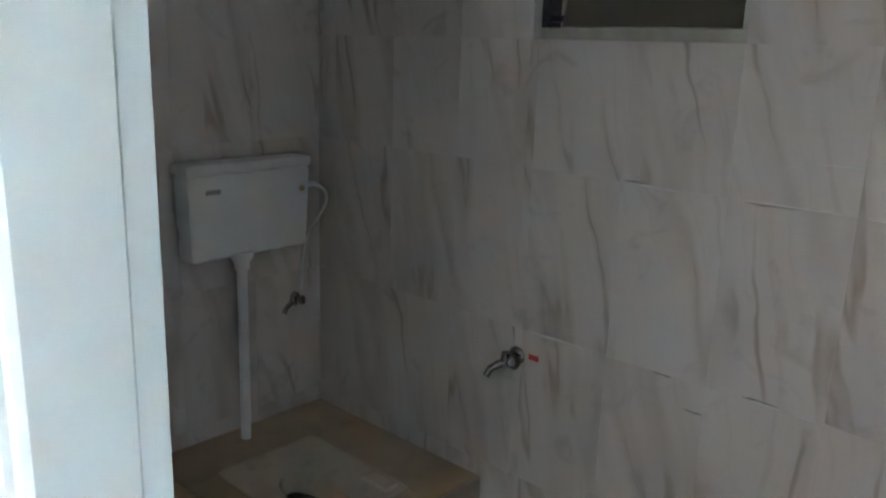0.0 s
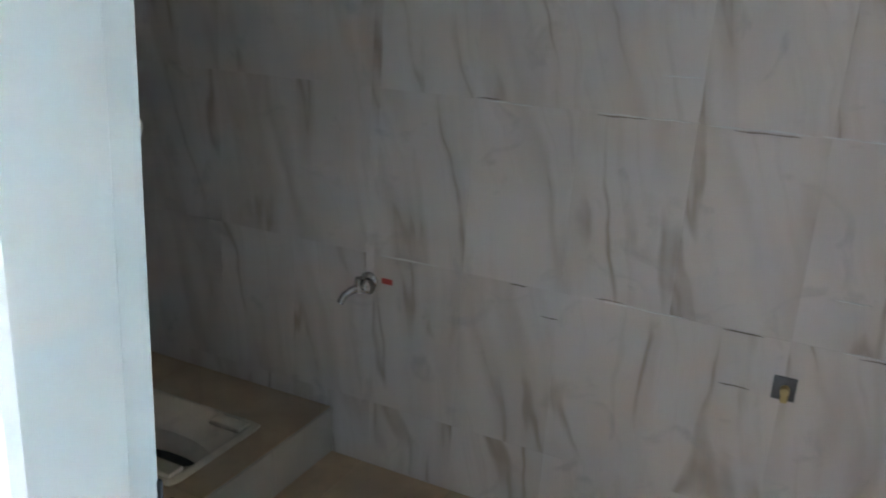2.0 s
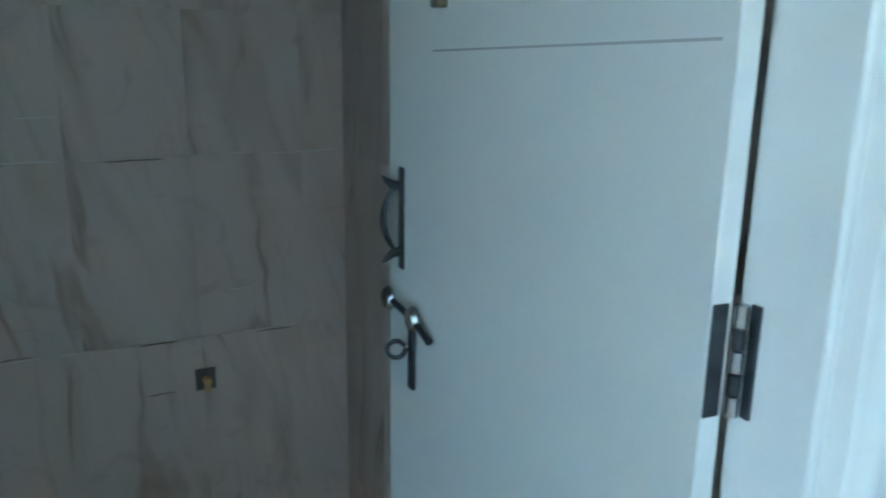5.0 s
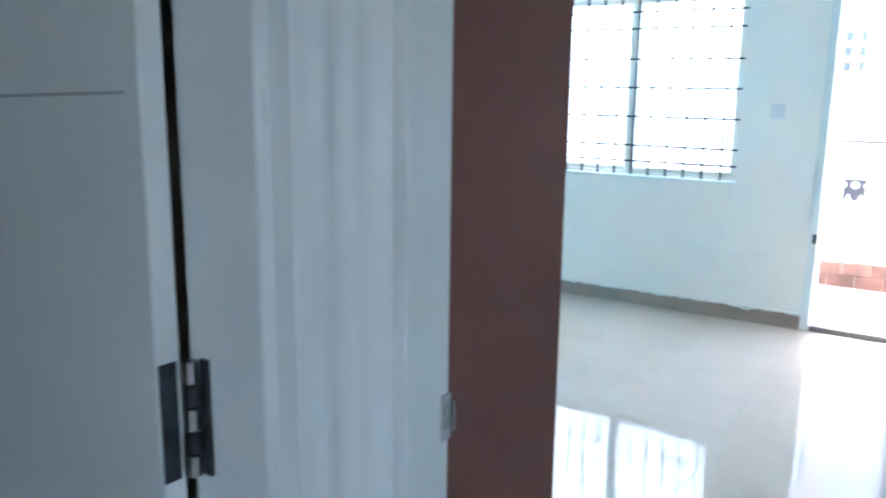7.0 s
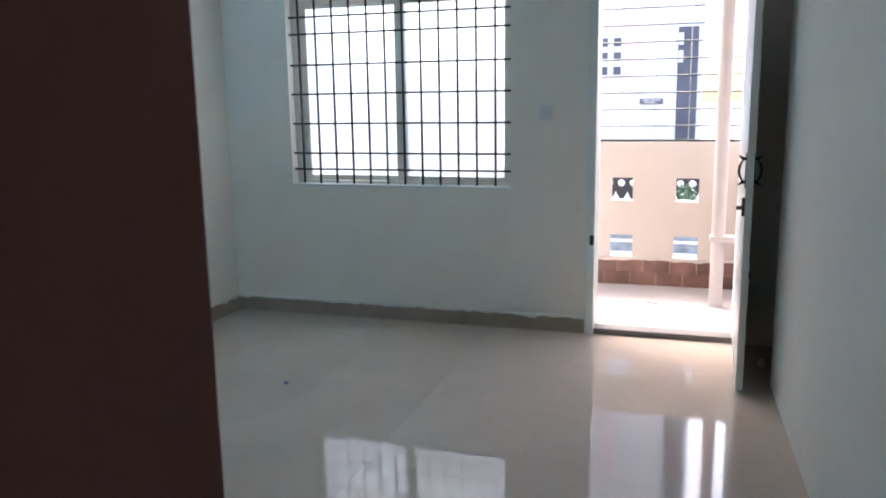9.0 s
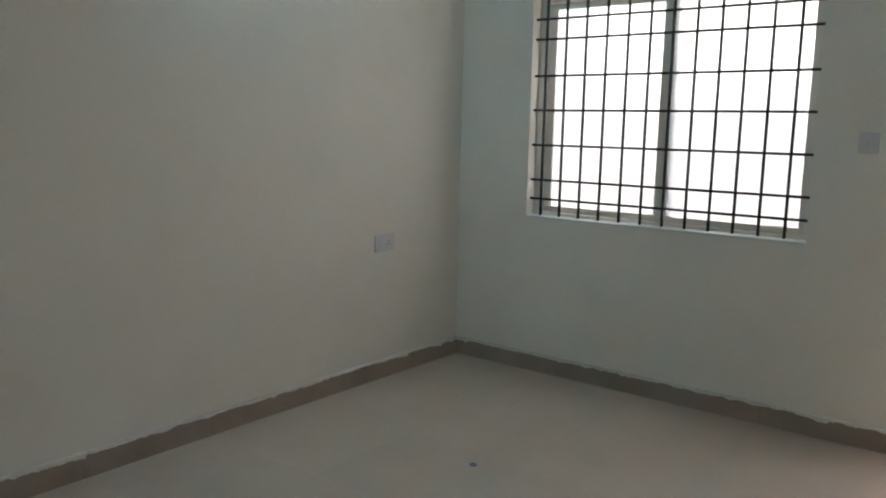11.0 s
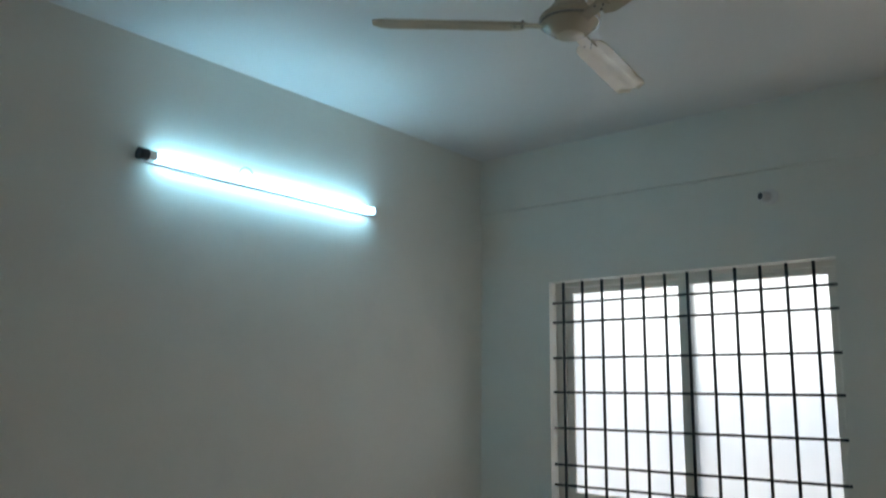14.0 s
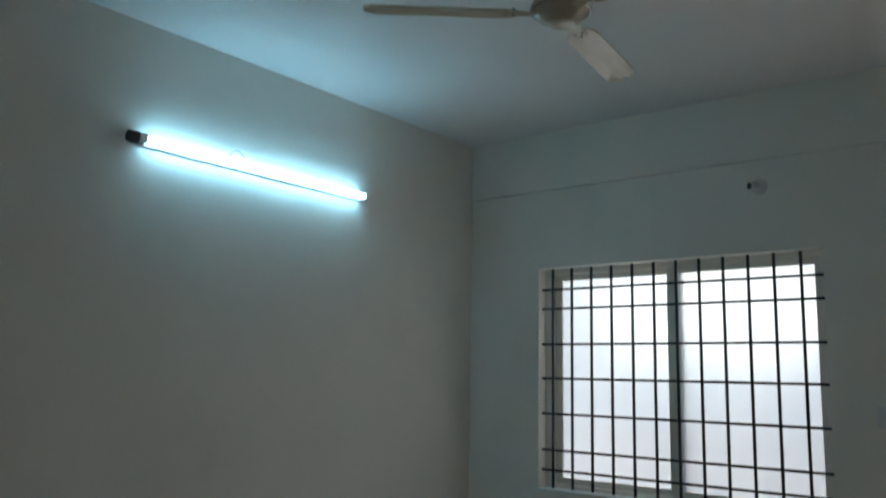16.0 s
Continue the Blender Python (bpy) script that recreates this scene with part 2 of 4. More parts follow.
def frosted(name):
    """Frosted sliding pane: scatters the light behind it, with faint cloudy dirt."""
    m = bpy.data.materials.new(name)
    m.use_nodes = True
    n, l = m.node_tree.nodes, m.node_tree.links
    n.remove(n["Principled BSDF"])
    geo, noise_n = n.new("ShaderNodeNewGeometry"), n.new("ShaderNodeTexNoise")
    noise_n.inputs["Scale"].default_value = 1.6
    l.new(geo.outputs["Position"], noise_n.inputs["Vector"])
    mix = n.new("ShaderNodeMix")
    mix.data_type = 'RGBA'
    mix.inputs["A"].default_value = (0.72, 0.80, 0.86, 1)
    mix.inputs["B"].default_value = (0.80, 0.86, 0.90, 1)
    l.new(noise_n.outputs["Fac"], mix.inputs["Factor"])
    tr, gl, ms = n.new("ShaderNodeBsdfTranslucent"), n.new("ShaderNodeBsdfGlossy"), n.new("ShaderNodeMixShader")
    rf, through_mix = n.new("ShaderNodeBsdfRefraction"), n.new("ShaderNodeMixShader")
    rf.inputs["Roughness"].default_value, rf.inputs["IOR"].default_value = 0.55, 1.45
    through_mix.inputs[0].default_value = 0.5
    l.new(mix.outputs["Result"], tr.inputs["Color"])
    l.new(mix.outputs["Result"], rf.inputs["Color"])
    l.new(tr.outputs[0], through_mix.inputs[1])
    l.new(rf.outputs[0], through_mix.inputs[2])
    gl.inputs["Roughness"].default_value = 0.25
    ms.inputs[0].default_value = 0.05
    l.new(through_mix.outputs[0], ms.inputs[1])
    l.new(gl.outputs[0], ms.inputs[2])
    l.new(ms.outputs[0], n["Material Output"].inputs["Surface"])
    return m


def emitter(name, color, strength):
    m = bpy.data.materials.new(name)
    m.use_nodes = True
    b = m.node_tree.nodes["Principled BSDF"]
    b.inputs["Base Color"].default_value = (0.9, 0.9, 0.9, 1)
    b.inputs["Emission Color"].default_value = (*color, 1)
    b.inputs["Emission Strength"].default_value = strength
    return m


FROST = frosted("frosted_glass")
DARKGLASS = glass("dark_vent_glass", (0.16, 0.17, 0.13), 0.35)
TUBE = emitter("tube_phosphor", (0.27, 0.68, 1.0), TUBE_GLOW)


# ---- mesh helpers ----
def box(bm, x0, x1, y0, y1, z0, z1, bevel=0.0, m=None):
    mm = Matrix.LocRotScale(((x0 + x1) / 2, (y0 + y1) / 2, (z0 + z1) / 2), None, (abs(x1 - x0), abs(y1 - y0), abs(z1 - z0)))
    if m is not None:
        mm = m @ mm
    vs = bmesh.ops.create_cube(bm, size=1.0, matrix=mm)["verts"]
    if bevel:
        es = list({e for v in vs for e in v.link_edges})
        bmesh.ops.bevel(bm, geom=es, offset=bevel, segments=2, profile=0.5, affect='EDGES')
    return bm


def cyl(bm, p0, p1, r0, r1=None, seg=16):
    p0, p1 = Vector(p0), Vector(p1)
    d = p1 - p0
    mm = Matrix.Translation((p0 + p1) / 2) @ d.to_track_quat("Z", "Y").to_matrix().to_4x4()
    bmesh.ops.create_cone(bm, cap_ends=True, segments=seg, radius1=r0, radius2=r0 if r1 is None else r1, depth=d.length, matrix=mm)
    return bm


def lathe(bm, profile, seg=24, m=None):
    rings = []
    for r, z in profile:
        ring = []
        for i in range(seg):
            a = 2 * math.pi * i / seg
            p = Vector((r * math.cos(a), r * math.sin(a), z))
            ring.append(bm.verts.new(m @ p if m is not None else p))
        rings.append(ring)
    for a, b in zip(rings, rings[1:]):
        for i in range(seg):
            bm.faces.new((a[i], a[(i + 1) % seg], b[(i + 1) % seg], b[i]))
    bm.faces.new(rings[0][::-1])
    bm.faces.new(rings[-1])
    return bm


def sweep(bm, pts, r, seg=10):
    pts = [Vector(p) for p in pts]
    rings = []
    up = Vector((0.13, 0.21, 0.97))
    for i, p in enumerate(pts):
        d = (pts[min(i + 1, len(pts) - 1)] - pts[max(i - 1, 0)]).normalized()
        a = d.cross(up)
        if a.length < 0.05:
            a = d.cross(Vector((1, 0, 0)))
        a.normalize()
        b = d.cross(a).normalized()
        rr = r[i] if isinstance(r, (list, tuple)) else r
        rings.append([bm.verts.new(p + rr * (math.cos(t) * a + math.sin(t) * b)) for t in (2 * math.pi * k / seg for k in range(seg))])
    for a, b in zip(rings, rings[1:]):
        for k in range(seg):
            bm.faces.new((a[k], a[(k + 1) % seg], b[(k + 1) % seg], b[k]))
    bm.faces.new(rings[0][::-1])
    bm.faces.new(rings[-1])
    return bm


def extrude_profile(bm, pts, z0, z1):
    """A closed outline in x, y raised from z0 to z1."""
    lo = [bm.verts.new((x, y, z0)) for x, y in pts]
    hi = [bm.verts.new((x, y, z1)) for x, y in pts]
    k = len(pts)
    for i in range(k):
        bm.faces.new((lo[i], lo[(i + 1) % k], hi[(i + 1) % k], hi[i]))
    bm.faces.new(lo[::-1])
    bm.faces.new(hi)
    return bm


def finish(bm, name, material, smooth=False):
    bmesh.ops.recalc_face_normals(bm, faces=bm.faces)
    me = bpy.data.meshes.new(name)
    bm.to_mesh(me)
    bm.free()
    me.materials.append(material)
    if smooth:
        me.polygons.foreach_set("use_smooth", [True] * len(me.polygons))
        me.set_sharp_from_angle(angle=radians(40))
    return me


def part(name, bm, material, parent, label="", smooth=False):
    ob = new(name, finish(bm, name, material, smooth))
    ob.parent = parent
    if label:
        ob["label"] = label
    return ob


def solid(name, bm, material, label="", category="", kind="", smooth=False, group=""):
    return tagged(new(name, finish(bm, name, material, smooth)), label, category, group, kind)


def thing(name, at, label, category, turn=0.0, group="", kind=""):
    ob = new(name)
    ob.empty_display_size = 0.05
    ob.matrix_world = pose(*at, 0, 0, turn)
    return tagged(ob, label, category, group, kind)


def wall(name, axis, a0, a1, u0, u1, z0, z1, material, label, holes=(), m=None):
    """A wall of thickness a0..a1 across the axis, from u0 to u1 along it, with openings (u, u, z, z) cut right through."""
    us = sorted({u0, u1, *(h[0] for h in holes), *(h[1] for h in holes)})
    zs = sorted({z0, z1, *(h[2] for h in holes), *(h[3] for h in holes)})
    inside = lambda u, z: u0 < u < u1 and z0 < z < z1 and not any(h[0] < u < h[1] and h[2] < z < h[3] for h in holes)
    bm = bmesh.new()
    pt = (lambda a, u, z: (a, u, z)) if axis == "x" else (lambda a, u, z: (u, a, z))
    quad = lambda *q: bm.faces.new([bm.verts.new(pt(*p)) for p in q])
    for ua, ub in zip(us, us[1:]):
        for za, zb in zip(zs, zs[1:]):
            uc, zc = (ua + ub) / 2, (za + zb) / 2
            if not inside(uc, zc):
                continue
            quad((a0, ua, za), (a0, ub, za), (a0, ub, zb), (a0, ua, zb))
            quad((a1, ua, za), (a1, ub, za), (a1, ub, zb), (a1, ua, zb))
            for u, other in ((ua, ua - 1e-4), (ub, ub + 1e-4)):
                if not inside(other, zc):
                    quad((a0, u, za), (a1, u, za), (a1, u, zb), (a0, u, zb))
            for z, other in ((za, za - 1e-4), (zb, zb + 1e-4)):
                if not inside(uc, other):
                    quad((a0, ua, z), (a1, ua, z), (a1, ub, z), (a0, ub, z))
    bmesh.ops.remove_doubles(bm, verts=bm.verts, dist=1e-5)
    if m is not None:
        bmesh.ops.transform(bm, matrix=m, verts=bm.verts)
    return solid(name, bm, material, label, "wall", "structure")


# ---- plan ----
XW, YL, ZC = 5.0, 3.0, 2.895          # window wall, tube wall, ceiling
BX0, BX1, BY0, BY1 = -2.145, 0.258, 0.457, 1.85   # bathroom inside
WIN = (1.018, 2.524, 0.89, 2.105)     # window opening
DOOR = (-0.36, 0.548, 0.0, 2.08)      # balcony doorway
VENT = (-1.258, -0.681, 1.54, 1.96)
ZB = 0.068                            # bathroom floor
ZBC = 2.55                            # bathroom ceiling

# ---- structure ----
wall("wall_window", "x", XW, XW + 0.2, -0.9, YL + 0.2, -0.1, 3.1, WALL, "off-white painted wall with a window and a balcony doorway",
     [WIN, DOOR])
wall("wall_tube", "y", YL, YL + 0.2, 0.35, XW, -0.1, 3.1, WALL, "off-white painted wall carrying the tube light")
RW = pose(0, 0, 0, 0, 0, 2.27)
wall("wall_right", "y", -0.87, -0.65, 0.16, 4.30, -0.1, 3.1, WALL, "off-white painted wall behind the open bedroom door", m=RW)
wall("wall_right_recess", "y", -1.05, -0.85, 4.301, XW + 0.06, -0.1, 3.1, WALL, "off-white painted recess behind the balcony door", m=RW)
wall("wall_partition", "x", 0.42, 0.655, 0.268, YL, -0.1, 3.1, WALL, "off-white painted wall between bedroom and bathroom")
wall("wall_bath_side", "x", BX1 + 0.008, 0.418, 0.33, BY1 + 0.2, -0.1, 3.1, WALL, "wall behind the tiles beside the bathroom door")
wall("wall_bath_tap", "y", BY1 + 0.008, BY1 + 0.2, BX0 - 0.2, BX1 + 0.008, -0.1, 3.1, BATHGROUT, "bathroom wall with a high ventilator opening", [VENT])
wall("wall_bath_cistern", "x", BX0 - 0.2, BX0 - 0.008, 0.25, BY1 + 0.008, -0.1, 3.1, BATHGROUT, "bathroom wall behind the cistern")
wall("wall_bath_door", "y", 0.325, BY0, BX0 - 0.008, -0.73, -0.1, 3.1, WALL, "off-white painted wall beside the bathroom doorway")
wall("wall_over_door", "y", 0.335, BY0 - 0.01, -0.73, 0.266, 2.1, 3.1, WALL, "off-white painted wall over the bathroom doorway")
wall("wall_over_bedroom_door", "x", 0.175, 0.23, -0.62, 0.25, 2.1, 3.1, WALL, "off-white painted wall over the bedroom doorway")
wall("wall_hall_west", "x", -2.6, -2.4, -2.6, 0.325, -0.1, 3.1, WALL, "off-white painted hall wall with a window opening", [(-2.44, -1.66, 0.93, 2.27)])
wall("wall_hall_south", "y", -2.8, -2.6, -2.6, 0.35, -0.1, 3.1, WALL, "off-white painted hall wall")
wall("wall_hall_east", "x", 0.175, 0.35, -2.6, -0.66, -0.1, 3.1, WALL, "off-white painted hall wall beside the bedroom doorway")
bm = bmesh.new()
box(bm, VENT[0] - 0.3, VENT[1] + 0.3, 2.75, 2.85, -0.1, 3.1)
box(bm, VENT[0] - 0.4, VENT[0] - 0.3, 2.05, 2.85, -0.1, 3.1)
box(bm, VENT[1] + 0.3, VENT[1] + 0.4, 2.05, 2.85, -0.1, 3.1)
solid("wall_shaft", bm, GROUND, "bare grey walls of the ventilation shaft", "wall", "structure")
# thin face over the partition's end, dark brown all over
bm = bmesh.new()
box(bm, 0.237, 0.656, 0.252, 0.268, 0.0, 2.895)
solid("wall_brown_face", bm, BROWN, "dark brown wall face beside the bedroom door", "wall", "structure")

bm = bmesh.new()
box(bm, -2.6, XW + 0.2, -2.8, YL + 0.2, ZC, ZC + 0.15)
solid("ceiling", bm, CEIL, "plain white painted ceiling", "ceiling", "structure")
bm = bmesh.new()
box(bm, BX0, BX1, BY0, BY1, ZBC, ZBC + 0.1)
solid("ceiling_bathroom", bm, CEIL, "plain white bathroom ceiling", "ceiling", "structure")
bm = bmesh.new()
box(bm, XW - 0.013, XW, -0.47, YL, 2.55, ZC, 0.006)
solid("trim_beam", bm, WALL, "shallow painted beam over the window", "beam", "structure")

floor = bmesh.new()
box(floor, 0.2, XW, -0.85, YL, -0.1, -0.006)
box(floor, -2.4, 0.2, -2.6, 0.335, -0.1, -0.006)
box(floor, XW, XW + 0.2, DOOR[0], DOOR[1], -0.1, -0.006)
floor = solid("floor", floor, GROUT, "glossy beige vitrified tile floor", "floor", "structure")
bfloor = bmesh.new()
box(bfloor, BX0, BX1, 0.336, BY1, -0.1, ZB - 0.004)
bfloor = solid("floor_bathroom", bfloor, GROUT, "brown tiled bathroom floor", "floor", "structure")


def baseboard(name, along, p0, p1, depth, seed):
    """Dark skirting tiles with a ragged smear of white plaster along the top."""
    rnd = random.Random(seed)
    d = Vector((p1[0] - p0[0], p1[1] - p0[1], 0))
    length = d.length
    d.normalize()
    nrm = Vector((-d.y, d.x, 0)) * depth
    base = tagged(new(name), "dark beige skirting tiles with ragged white plaster", "skirting", "", "structure")
    a = 0.0
    while a < length - 0.02:
        b = min(a + 0.6, length)
        bm = bmesh.new()
        q0, q1 = Vector((*p0, 0)) + d * (a + 0.001), Vector((*p0, 0)) + d * (b - 0.001)
        lo = [q0, q1, q1 + nrm, q0 + nrm]
        vl = [bm.verts.new(v) for v in lo]
        vh = [bm.verts.new(v + Vector((0, 0, 0.098))) for v in lo]
        for i in range(4):
            bm.faces.new((vl[i], vl[(i + 1) % 4], vh[(i + 1) % 4], vh[i]))
        bm.faces.new(vl)
        bm.faces.new(vh)
        part("skirting_tile", bm, SKIRT, base)
        a = b
    bm = bmesh.new()
    rows = []
    k = max(2, int(length / 0.012))
    low = 0.0
    for i in range(k + 1):
        s = length * i / k
        low = 0.78 * low + 0.22 * rnd.uniform(-0.016, 0.014) + (rnd.random() < 0.03) * rnd.uniform(-0.018, 0.0)
        q = Vector((*p0, 0)) + d * s
        zt, zb = 0.104 + rnd.uniform(0, 0.005), 0.095 + low + rnd.uniform(-0.0025, 0.0025)
        rows.append([bm.verts.new(q + Vector((0, 0, zt))), bm.verts.new(q + nrm * 1.25 + Vector((0, 0, zt - 0.003))), bm.verts.new(q + nrm * 1.3 + Vector((0, 0, zb))), bm.verts.new(q + Vector((0, 0, zb)))])
    for r0, r1 in zip(rows, rows[1:]):
        for j in range(4):
            bm.faces.new((r0[j], r1[j], r1[(j + 1) % 4], r0[(j + 1) % 4]))
    part("plaster_smear", bm, PLASTER, base, "ragged white plaster line")
    return base


baseboard("baseboard_window_wall", "y", (XW, 0.552), (XW, YL), 0.011, 3)
baseboard("baseboard_tube_wall", "x", (XW - 0.012, YL), (0.62, YL), 0.011, 5)

# ---- window in the window wall ----
w = thing("window_1", (XW, 1.771, WIN[2]), "white aluminium sliding window with frosted glass, closed", "window", kind="structure")
hw, hh = (WIN[1] - WIN[0]) / 2, WIN[3] - WIN[2]
bm = bmesh.new()
for y0, y1, z0, z1 in ((-hw, hw, 0, 0.03), (-hw, hw, hh - 0.03, hh), (-hw, -hw + 0.03, 0.03, hh - 0.03), (hw - 0.04, hw, 0.03, hh - 0.03)):
    box(bm, 0.075, 0.165, y0, y1, z0, z1, 0.003)
part("window_frame", bm, ALU, w)
for y0, y1, x, outer in ((-0.045, hw - 0.04, 0.115, 1), (-hw + 0.03, 0.03, 0.088, -1)):
    lo, hi = (0.042, 0.045) if outer > 0 else (0.030, 0.045)
    bm = bmesh.new()
    for a, b, c, d in ((y0, y1, 0.031, 0.063), (y0, y1, hh - 0.061, hh - 0.031), (y0, y0 + lo, 0.063, hh - 0.061), (y1 - hi, y1, 0.063, hh - 0.061)):
        box(bm, x, x + 0.024, a, b, c, d, 0.002)
    s = part("sash", bm, ALU, w)
    bm = bmesh.new()
    box(bm, x + 0.010, x + 0.014, y0 + lo - 0.004, y1 - hi + 0.004, 0.059, hh - 0.057)
    part("pane", bm, FROST, s, "frosted white pane")
    bm = bmesh.new()
    cy = y1 - hi / 2
    box(bm, x - 0.006, x + 0.001, cy - 0.008, cy + 0.008, 0.50, 0.60, 0.002)
    part("sash_latch", bm, ALU, s)
bm = bmesh.new()
box(bm, -0.006, 0.075, -hw + 0.002, hw - 0.002, 0.0, 0.012, 0.003)
part("window_sill", bm, FRAMEWHITE, w, "thin white painted sill")

g = thing("window_grill", (XW + 0.045, 1.771, WIN[2]), "black iron grid of square bars before the window", "grill")
vb = [2.458 - 0.1211 * i for i in range(12)]
hb = [1.986, 1.878, 1.68, 1.492, 1.299, 1.104, 0.997]
for y in vb:
    bm = bmesh.new()
    box(bm, -0.005, 0.005, y - 1.771 - 0.007, y - 1.771 + 0.007, 0.013, hh - 0.002, 0.0015)
    part("upright_bar", bm, IRON, g)
for z in (1.492, 1.104):
    bm = bmesh.new()
    box(bm, -0.014, -0.004, -hw - 0.004, -hw + 0.006, z - WIN[2] - 0.022, z - WIN[2] + 0.014, 0.002)
    part("fixing_lug", bm, IRON, g)
for z in hb:
    bm = bmesh.new()
    box(bm, -0.011, -0.005, -hw, hw, z - WIN[2] - 0.0065, z - WIN[2] + 0.0065, 0.001)
    part("cross_bar", bm, IRON, g)

# ---- balcony doorway ----
df = thing("door_frame_balcony", (XW, 0.1, 0), "white painted timber frame of the balcony doorway", "door frame", kind="structure")
for y0, y1 in ((DOOR[1] - 0.1 - 0.052, DOOR[1] - 0.1), (DOOR[0] - 0.1, DOOR[0] - 0.1 + 0.045)):
    bm = bmesh.new()
    box(bm, -0.012, 0.197, y0, y1, 0.0, 2.08, 0.006)
    part("jamb", bm, FRAMEWHITE, df)
bm = bmesh.new()
box(bm, -0.010, 0.195, DOOR[0] - 0.055, DOOR[1] - 0.152, 2.04, 2.08, 0.006)
part("head", bm, FRAMEWHITE, df)
bm = bmesh.new()
box(bm, 0.0, 0.12, DOOR[0] - 0.055, DOOR[1] - 0.152, -0.004, 0.035, 0.005)
part("threshold", bm, mat("threshold_stone", (0.16, 0.15, 0.15), 0.5, vary=0.1, fine=60, bump=0.1), df, "dark stone threshold")
bm = bmesh.new()
box(bm, -0.016, -0.008, DOOR[1] - 0.148, DOOR[1] - 0.122, 0.56, 0.62, 0.002)
box(bm, -0.019, -0.015, DOOR[1] - 0.142, DOOR[1] - 0.128, 0.575, 0.605, 0.001)
part("strike_plate", bm, DARKSTEEL, df, "dark metal strike plate")


def leaf(name, at, turn, width, label, back=-0.017, mat_=None, height=2.04):
    """A flush door leaf hung at its local origin, reaching along +x, faces at y = +-0.017."""
    d = thing(name, at, label, "door", turn)
    bm = bmesh.new()
    box(bm, 0, width, back, 0.017, 0, height, 0.002)
    part("leaf_panel", bm, mat_ or DOORWHITE, d)
    return d


def pull(parent, x, z, side, length=0.17, plate=True):
    """An ornate pull: back plate, bowed grip and two leaf-shaped feet."""
    s = side
    bm = bmesh.new()
    if plate:
        box(bm, x - 0.011, x + 0.011, s * 0.017, s * 0.022, z - length / 2, z + length / 2, 0.003)
        h = part("pull_handle", bm, IRON, parent, "ornate black iron pull handle", True)
    else:
        box(bm, x - 0.009, x + 0.009, s * 0.017, s * 0.020, z - length / 2, z + length / 2, 0.003)
        h = part("pull_handle", bm, IRON, parent, "ornate black iron pull handle", True)
    bm = bmesh.new()
    pts, rad = [], []
    for i in range(15):
        u = i / 14
        pts.append((x, s * (0.024 + 0.026 * math.sin(math.pi * u) ** 0.7), z - length * 0.34 + length * 0.68 * u))
        rad.append(0.0038 + 0.0025 * math.sin(math.pi * u))
    sweep(bm, pts, rad, 8)
    part("grip", bm, IRON, h, smooth=True)
    for e in (-1, 1):
        bm = bmesh.new()
        zz = z + e * length * 0.34
        sweep(bm, [(x, s * 0.018, zz - e * 0.004), (x, s * 0.036, zz), (x, s * 0.046, zz + e * 0.008), (x, s * 0.053, zz + e * 0.016)], [0.008, 0.0075, 0.005, 0.001], 8)
        part("leaf_foot", bm, IRON, h, smooth=True)
    return h


def hinge(parent, z, h=0.1):
    """Butt hinge at the leaf's hanging edge: a flap on the leaf's edge, one on the jamb, a barrel of knuckles between."""
    bm = bmesh.new()
    box(bm, -0.0025, 0.0, 0.0005, 0.0165, z - h / 2, z + h / 2, 0.0008)
    hg = part("hinge", bm, DARKSTEEL, parent, "worn dark steel butt hinge")
    bm = bmesh.new()
    box(bm, -0.020, -0.010, -0.0185, -0.0145, z - h / 2, z + h / 2, 0.0008)
    part("flap", bm, DARKSTEEL, hg)
    for i in range(5):
        bm = bmesh.new()
        cyl(bm, (-0.007, -0.0085, z - h / 2 + h * i / 5 + 0.001), (-0.007, -0.0085, z - h / 2 + h * (i + 1) / 5 - 0.001), 0.0062, seg=12)
        part("knuckle", bm, DARKSTEEL if i % 2 else STEEL, hg, smooth=True)
    return hg


# balcony door, opened into the room almost against the wall
bd = leaf("balcony_door", (XW - 0.002, -0.335, 0.012), 179.2, 0.83, "white painted balcony door, open into the room")
pull(bd, 0.785, 1.08, 1)
pull(bd, 0.785, 1.08, -1)
bm = bmesh.new()
box(bm, 0.77, 0.80, -0.030, -0.017, 0.86, 0.95, 0.004)
cyl(bm, (0.785, -0.03, 0.90), (0.785, -0.055, 0.90), 0.010)
part("lock_body", bm, DARKSTEEL, bd, "dark metal lock", True)
bm = bmesh.new()
box(bm, 0.78, 0.828, 0.017, 0.027, 0.565, 0.595, 0.003)
part("bolt", bm, DARKSTEEL, bd, "small dark tower bolt")

ds = thing("door_stop", (4.62, -0.455, 0.0), "small white rubber door stop on the floor", "door stop")
bm = bmesh.new()
lathe(bm, [(0.004, 0.0), (0.020, 0.0), (0.020, 0.012), (0.015, 0.030), (0.013, 0.038), (0.004, 0.040)], 18)
part("stop_body", bm, PLASTIC, ds, smooth=True)
bm = bmesh.new()
cyl(bm, (0, 0, 0.0395), (0, 0, 0.042), 0.004, seg=10)
part("screw", bm, STEEL, ds)

